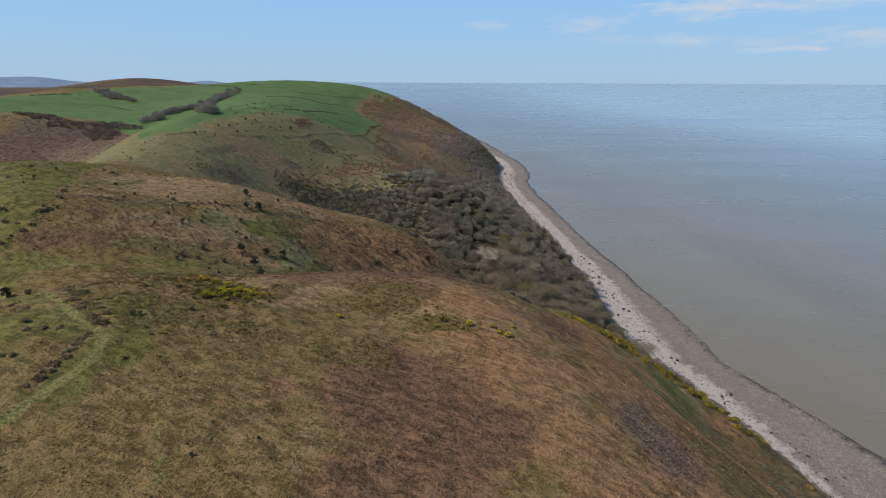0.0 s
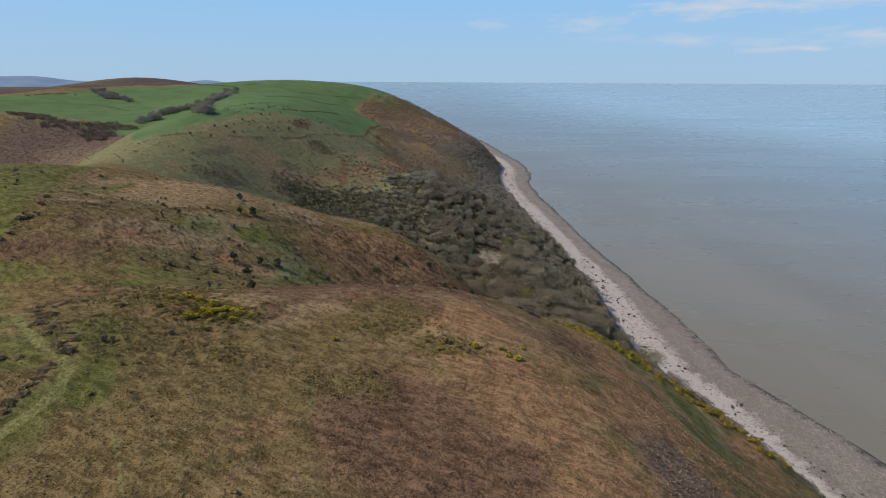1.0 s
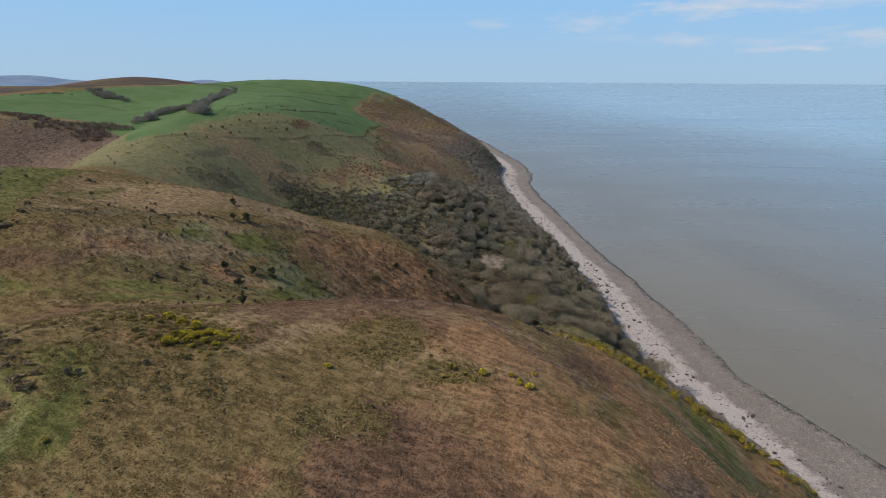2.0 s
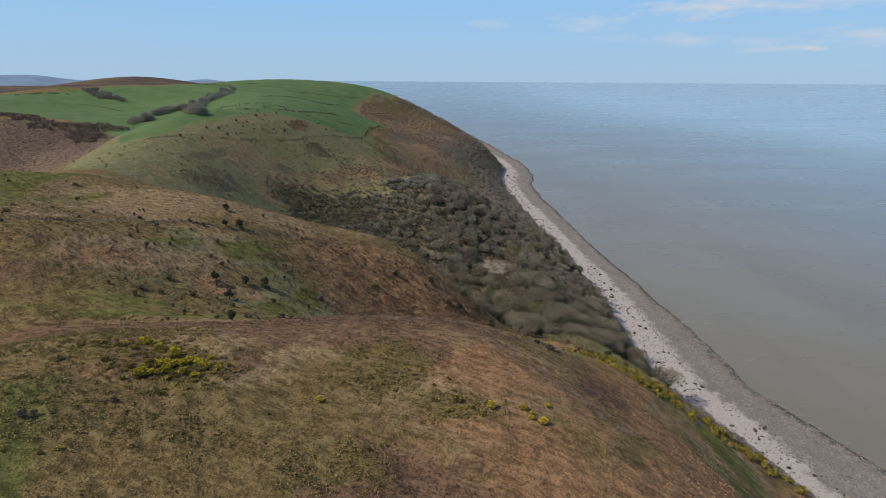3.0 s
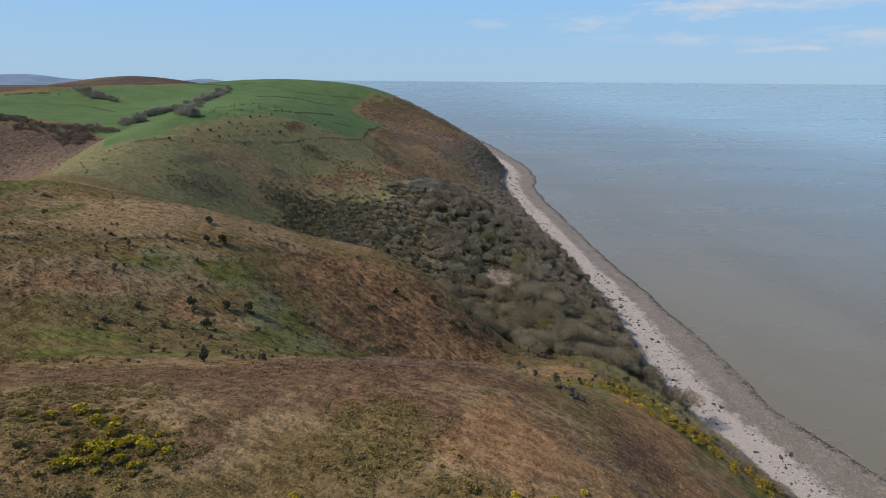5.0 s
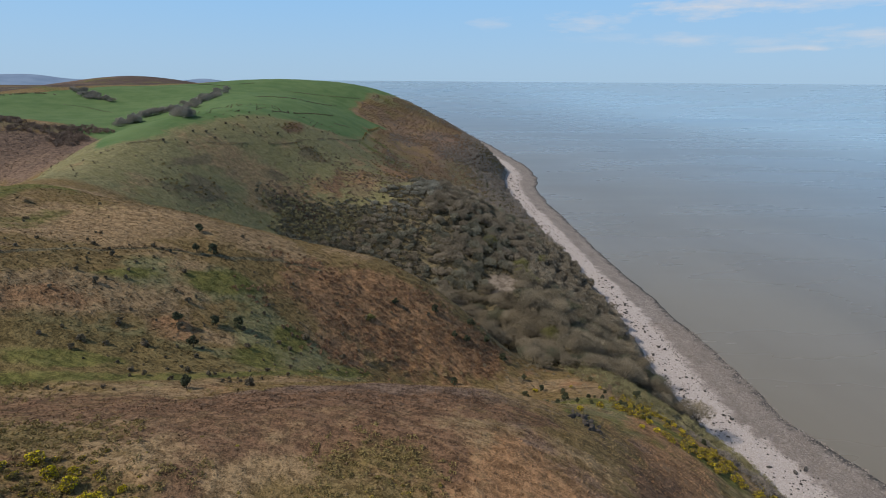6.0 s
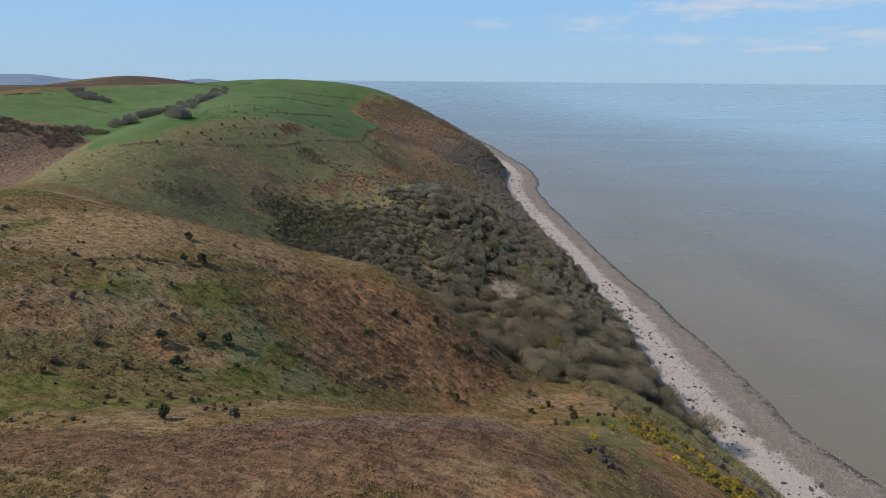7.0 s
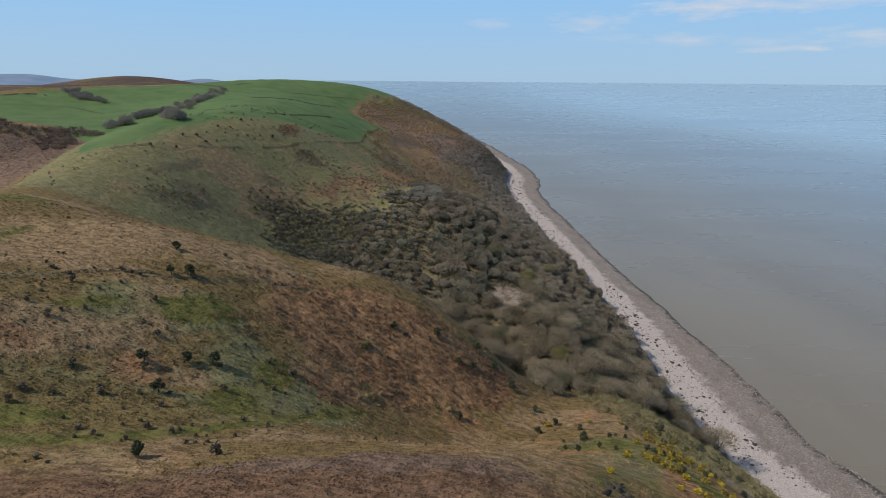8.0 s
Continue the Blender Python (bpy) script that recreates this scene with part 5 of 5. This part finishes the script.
clumps("spur_tussocks", "tufts of dry grass over the spur across the dip", bx[is_grass], by[is_grass], 0.22, 0.10, pick, 2)
clumps("spur_bracken", "dead red-brown bracken over the spur across the dip", bx[is_fern], by[is_fern], 0.24, 0.10, pick, 2)

# ---------------------------------------------------------------- stones
STONES = [boulder_mesh("boulder", 401 + k, ROCK) for k in range(5)]
pick = np.random.default_rng(55)


def boulders(count, low, high, y0, y1, small, large, label):
    for k in range(count):
        y = y0 + (y1 - y0) * pick.uniform() ** 1.2
        u = low + (high - low) * pick.uniform() ** 1.3
        x = float(foot(y) + u * (waterline(y) - foot(y)))
        s = small + (large - small) * pick.uniform() ** 2.2
        ob = tagged(new("boulder", STONES[k % 5]), label, "boulder", "boulders on the beach")
        ob.matrix_basis = (Matrix.Translation((x, y, float(strand(np.array([x]), np.array([y]))[0]) - 0.05)) @ Matrix.Rotation(pick.uniform(0, 6.28), 4, "Z")
                           @ Matrix.Diagonal((s, s, s * pick.uniform(0.8, 1.2), 1)))


boulders(112, 0.06, 0.42, 290, 520, 0.7, 2.4, "dark boulder lying on the pale upper shingle")
boulders(74, 0.04, 0.5, 240, 640, 0.45, 1.1, "small dark boulder lying on the pale upper shingle")
boulders(28, 0.05, 0.5, 170, 290, 0.8, 2.2, "dark boulder lying on the pale upper shingle")
boulders(40, 0.03, 0.3, 600, 830, 0.9, 2.4, "dark boulder lying on the pale upper shingle")
boulders(36, 0.04, 0.4, 830, 1050, 1.4, 3.6, "dark boulder below the far headland")
for k, (x, y, s) in enumerate(((155.5, 263.4, 2.4), (164.9, 259.9, 2.9), (149.5, 286.0, 1.8), (152.5, 304.1, 1.6), (149.0, 327.8, 1.8))):
    tagged(new("boulder", STONES[k % 5]), "large dark boulder on the pale shingle", "boulder", "boulders on the beach").matrix_basis = Matrix.Translation((x, y, float(strand(np.array([x]), np.array([y]))[0]) - 0.05)) @ Matrix.Rotation(k * 1.3, 4, "Z") @ Matrix.Diagonal((s, s * 0.7, s * 0.6, 1))
tagged(new("rock_slab", STONES[0]), "long dark rock lying across the shingle", "rock").matrix_basis = Matrix.Translation((171, 262, 1.6)) @ Matrix.Rotation(0.9, 4, "Z") @ Matrix.Diagonal((4.2, 1.8, 1.4, 1))

bx, by = spread_over((150, 170, 205, 420), 0.75, pick, lambda x, y: 0.55 * (x > foot(y) + 0.38 * (waterline(y) - foot(y))) * (x < waterline(y) + 1.5))
n = len(bx)
s = 0.16 + 0.42 * pick.uniform(0, 1, n) ** 1.6
bz = strand(bx, by)
octa = np.array([(1, 0, 0), (0, 1, 0), (-1, 0, 0), (0, -1, 0), (0, 0, 0.8), (0, 0, -0.4)], float)
tri = np.array([(0, 1, 4), (1, 2, 4), (2, 3, 4), (3, 0, 4)])
verts = np.stack([bx, by, bz], 1)[:, None, :] + octa[None] * s[:, None, None] * pick.uniform(0.7, 1.3, (n, 6, 1))
faces = (np.arange(n)[:, None, None] * 6 + tri[None]).reshape(-1, 3)
COBBLE = plant_material("cobbles", (0.085, 0.072, 0.062), (0.310, 0.265, 0.230), 3.0)
tagged(new("cobbles", mesh_from("cobbles", verts.reshape(-1, 3), faces, COBBLE)), "grey cobbles strewn over the lower beach", "cobbles", kind="stuff")


bx, by = spread_over((140, 170, 185, 640), 1.5, pick, lambda x, y: 0.42 * (x > foot(y) + 0.5) * (x < foot(y) + 0.42 * (waterline(y) - foot(y))) * np.clip(0.6 + fractal(x, y, 14, 3, 271), 0.1, 1))
n = len(bx)
s = 0.2 + 0.42 * pick.uniform(0, 1, n) ** 2
verts = np.stack([bx, by, strand(bx, by)], 1)[:, None, :] + octa[None] * s[:, None, None] * pick.uniform(0.7, 1.3, (n, 6, 1))
faces = (np.arange(n)[:, None, None] * 6 + tri[None]).reshape(-1, 3)
fx, fy = spread_over((150, 640, 215, 1150), 3.4, pick, lambda x, y: 0.4 * (x > foot(y) + 1) * (x < foot(y) + 0.5 * (waterline(y) - foot(y))) * np.clip(0.6 + fractal(x, y, 30, 3, 275), 0.1, 1))
m = len(fx)
far_stones = np.stack([fx, fy, strand(fx, fy)], 1)[:, None, :] + octa[None] * (0.5 + 0.7 * pick.uniform(0, 1, m) ** 2)[:, None, None] * pick.uniform(0.7, 1.3, (m, 6, 1))
verts, faces = np.concatenate([verts, far_stones]), (np.arange(n + m)[:, None, None] * 6 + tri[None]).reshape(-1, 3)
tagged(new("stones", mesh_from("stones", verts.reshape(-1, 3), faces, ROCK)), "small dark stones scattered over the pale upper shingle", "stones", kind="stuff")


def crag_block(seed):
    """A split, jagged piece of bedrock, about one metre across."""
    r = np.random.default_rng(seed)
    bm = bmesh.new()
    bmesh.ops.create_icosphere(bm, subdivisions=2, radius=0.5)
    planes = r.normal(0, 1, (7, 3))
    planes /= np.linalg.norm(planes, axis=1)[:, None]
    cut = r.uniform(0.14, 0.34, 7)
    for v in bm.verts:
        p = np.array(v.co)
        for n_, c_ in zip(planes, cut):
            over = p @ n_ - c_
            if over > 0:
                p = p - n_ * over * 0.95
        p = p * r.uniform(0.82, 1.22)
        v.co = Vector((p[0] * 1.5, p[1] * 0.8, p[2] * 1.2))
    me = bpy.data.meshes.new("block")
    bm.to_mesh(me)
    bm.free()
    me.materials.append(CRAG)
    return me


def make_crag(x, y, size, count, seed, label):
    ob = thing("crag", label, "rock", "crags on the slope")
    r = np.random.default_rng(seed)
    for k in range(count):
        b = part("block", crag_block(seed + k), ob)
        s = size * r.uniform(0.45, 1.0)
        dx, dy = r.normal(0, size * 0.55), r.normal(0, size * 0.9)
        b.matrix_basis = (Matrix.Translation((dx, dy, at(x + dx, y + dy) - at(x, y) + 0.1 * s)) @ Matrix.Rotation(1.2 + r.normal(0, 0.4), 4, "Z")
                          @ Matrix.Rotation(r.normal(0, 0.5), 4, "X") @ Matrix.Diagonal((s * 1.2, s * 0.8, s * r.uniform(0.45, 0.8), 1)))
    return stand(ob, x, y, 1.0, 0, 0.25)


make_crag(32.6, 150.5, 1.9, 22, 501, "dark jagged rock outcrop at the brow of the hill")
make_crag(34.0, 156.0, 1.7, 18, 511, "dark jagged rock outcrop at the brow of the hill")
for k, (x, y) in enumerate(((33.4, 125.0), (33.9, 122.0), (34.3, 119.0), (34.6, 116.0))):
    make_crag(x, y, 0.9, 5, 541 + 10 * k, "low dark rock rib among the heather")
make_crag(76.0, 672.0, 5.0, 5, 521, "pale rock outcrop on the headland slope")
make_crag(80.0, 632.0, 5.0, 5, 531, "pale rock outcrop on the headland slope")
for ob in list(bpy.data.objects):
    if "set" in ob:
        del ob["set"]
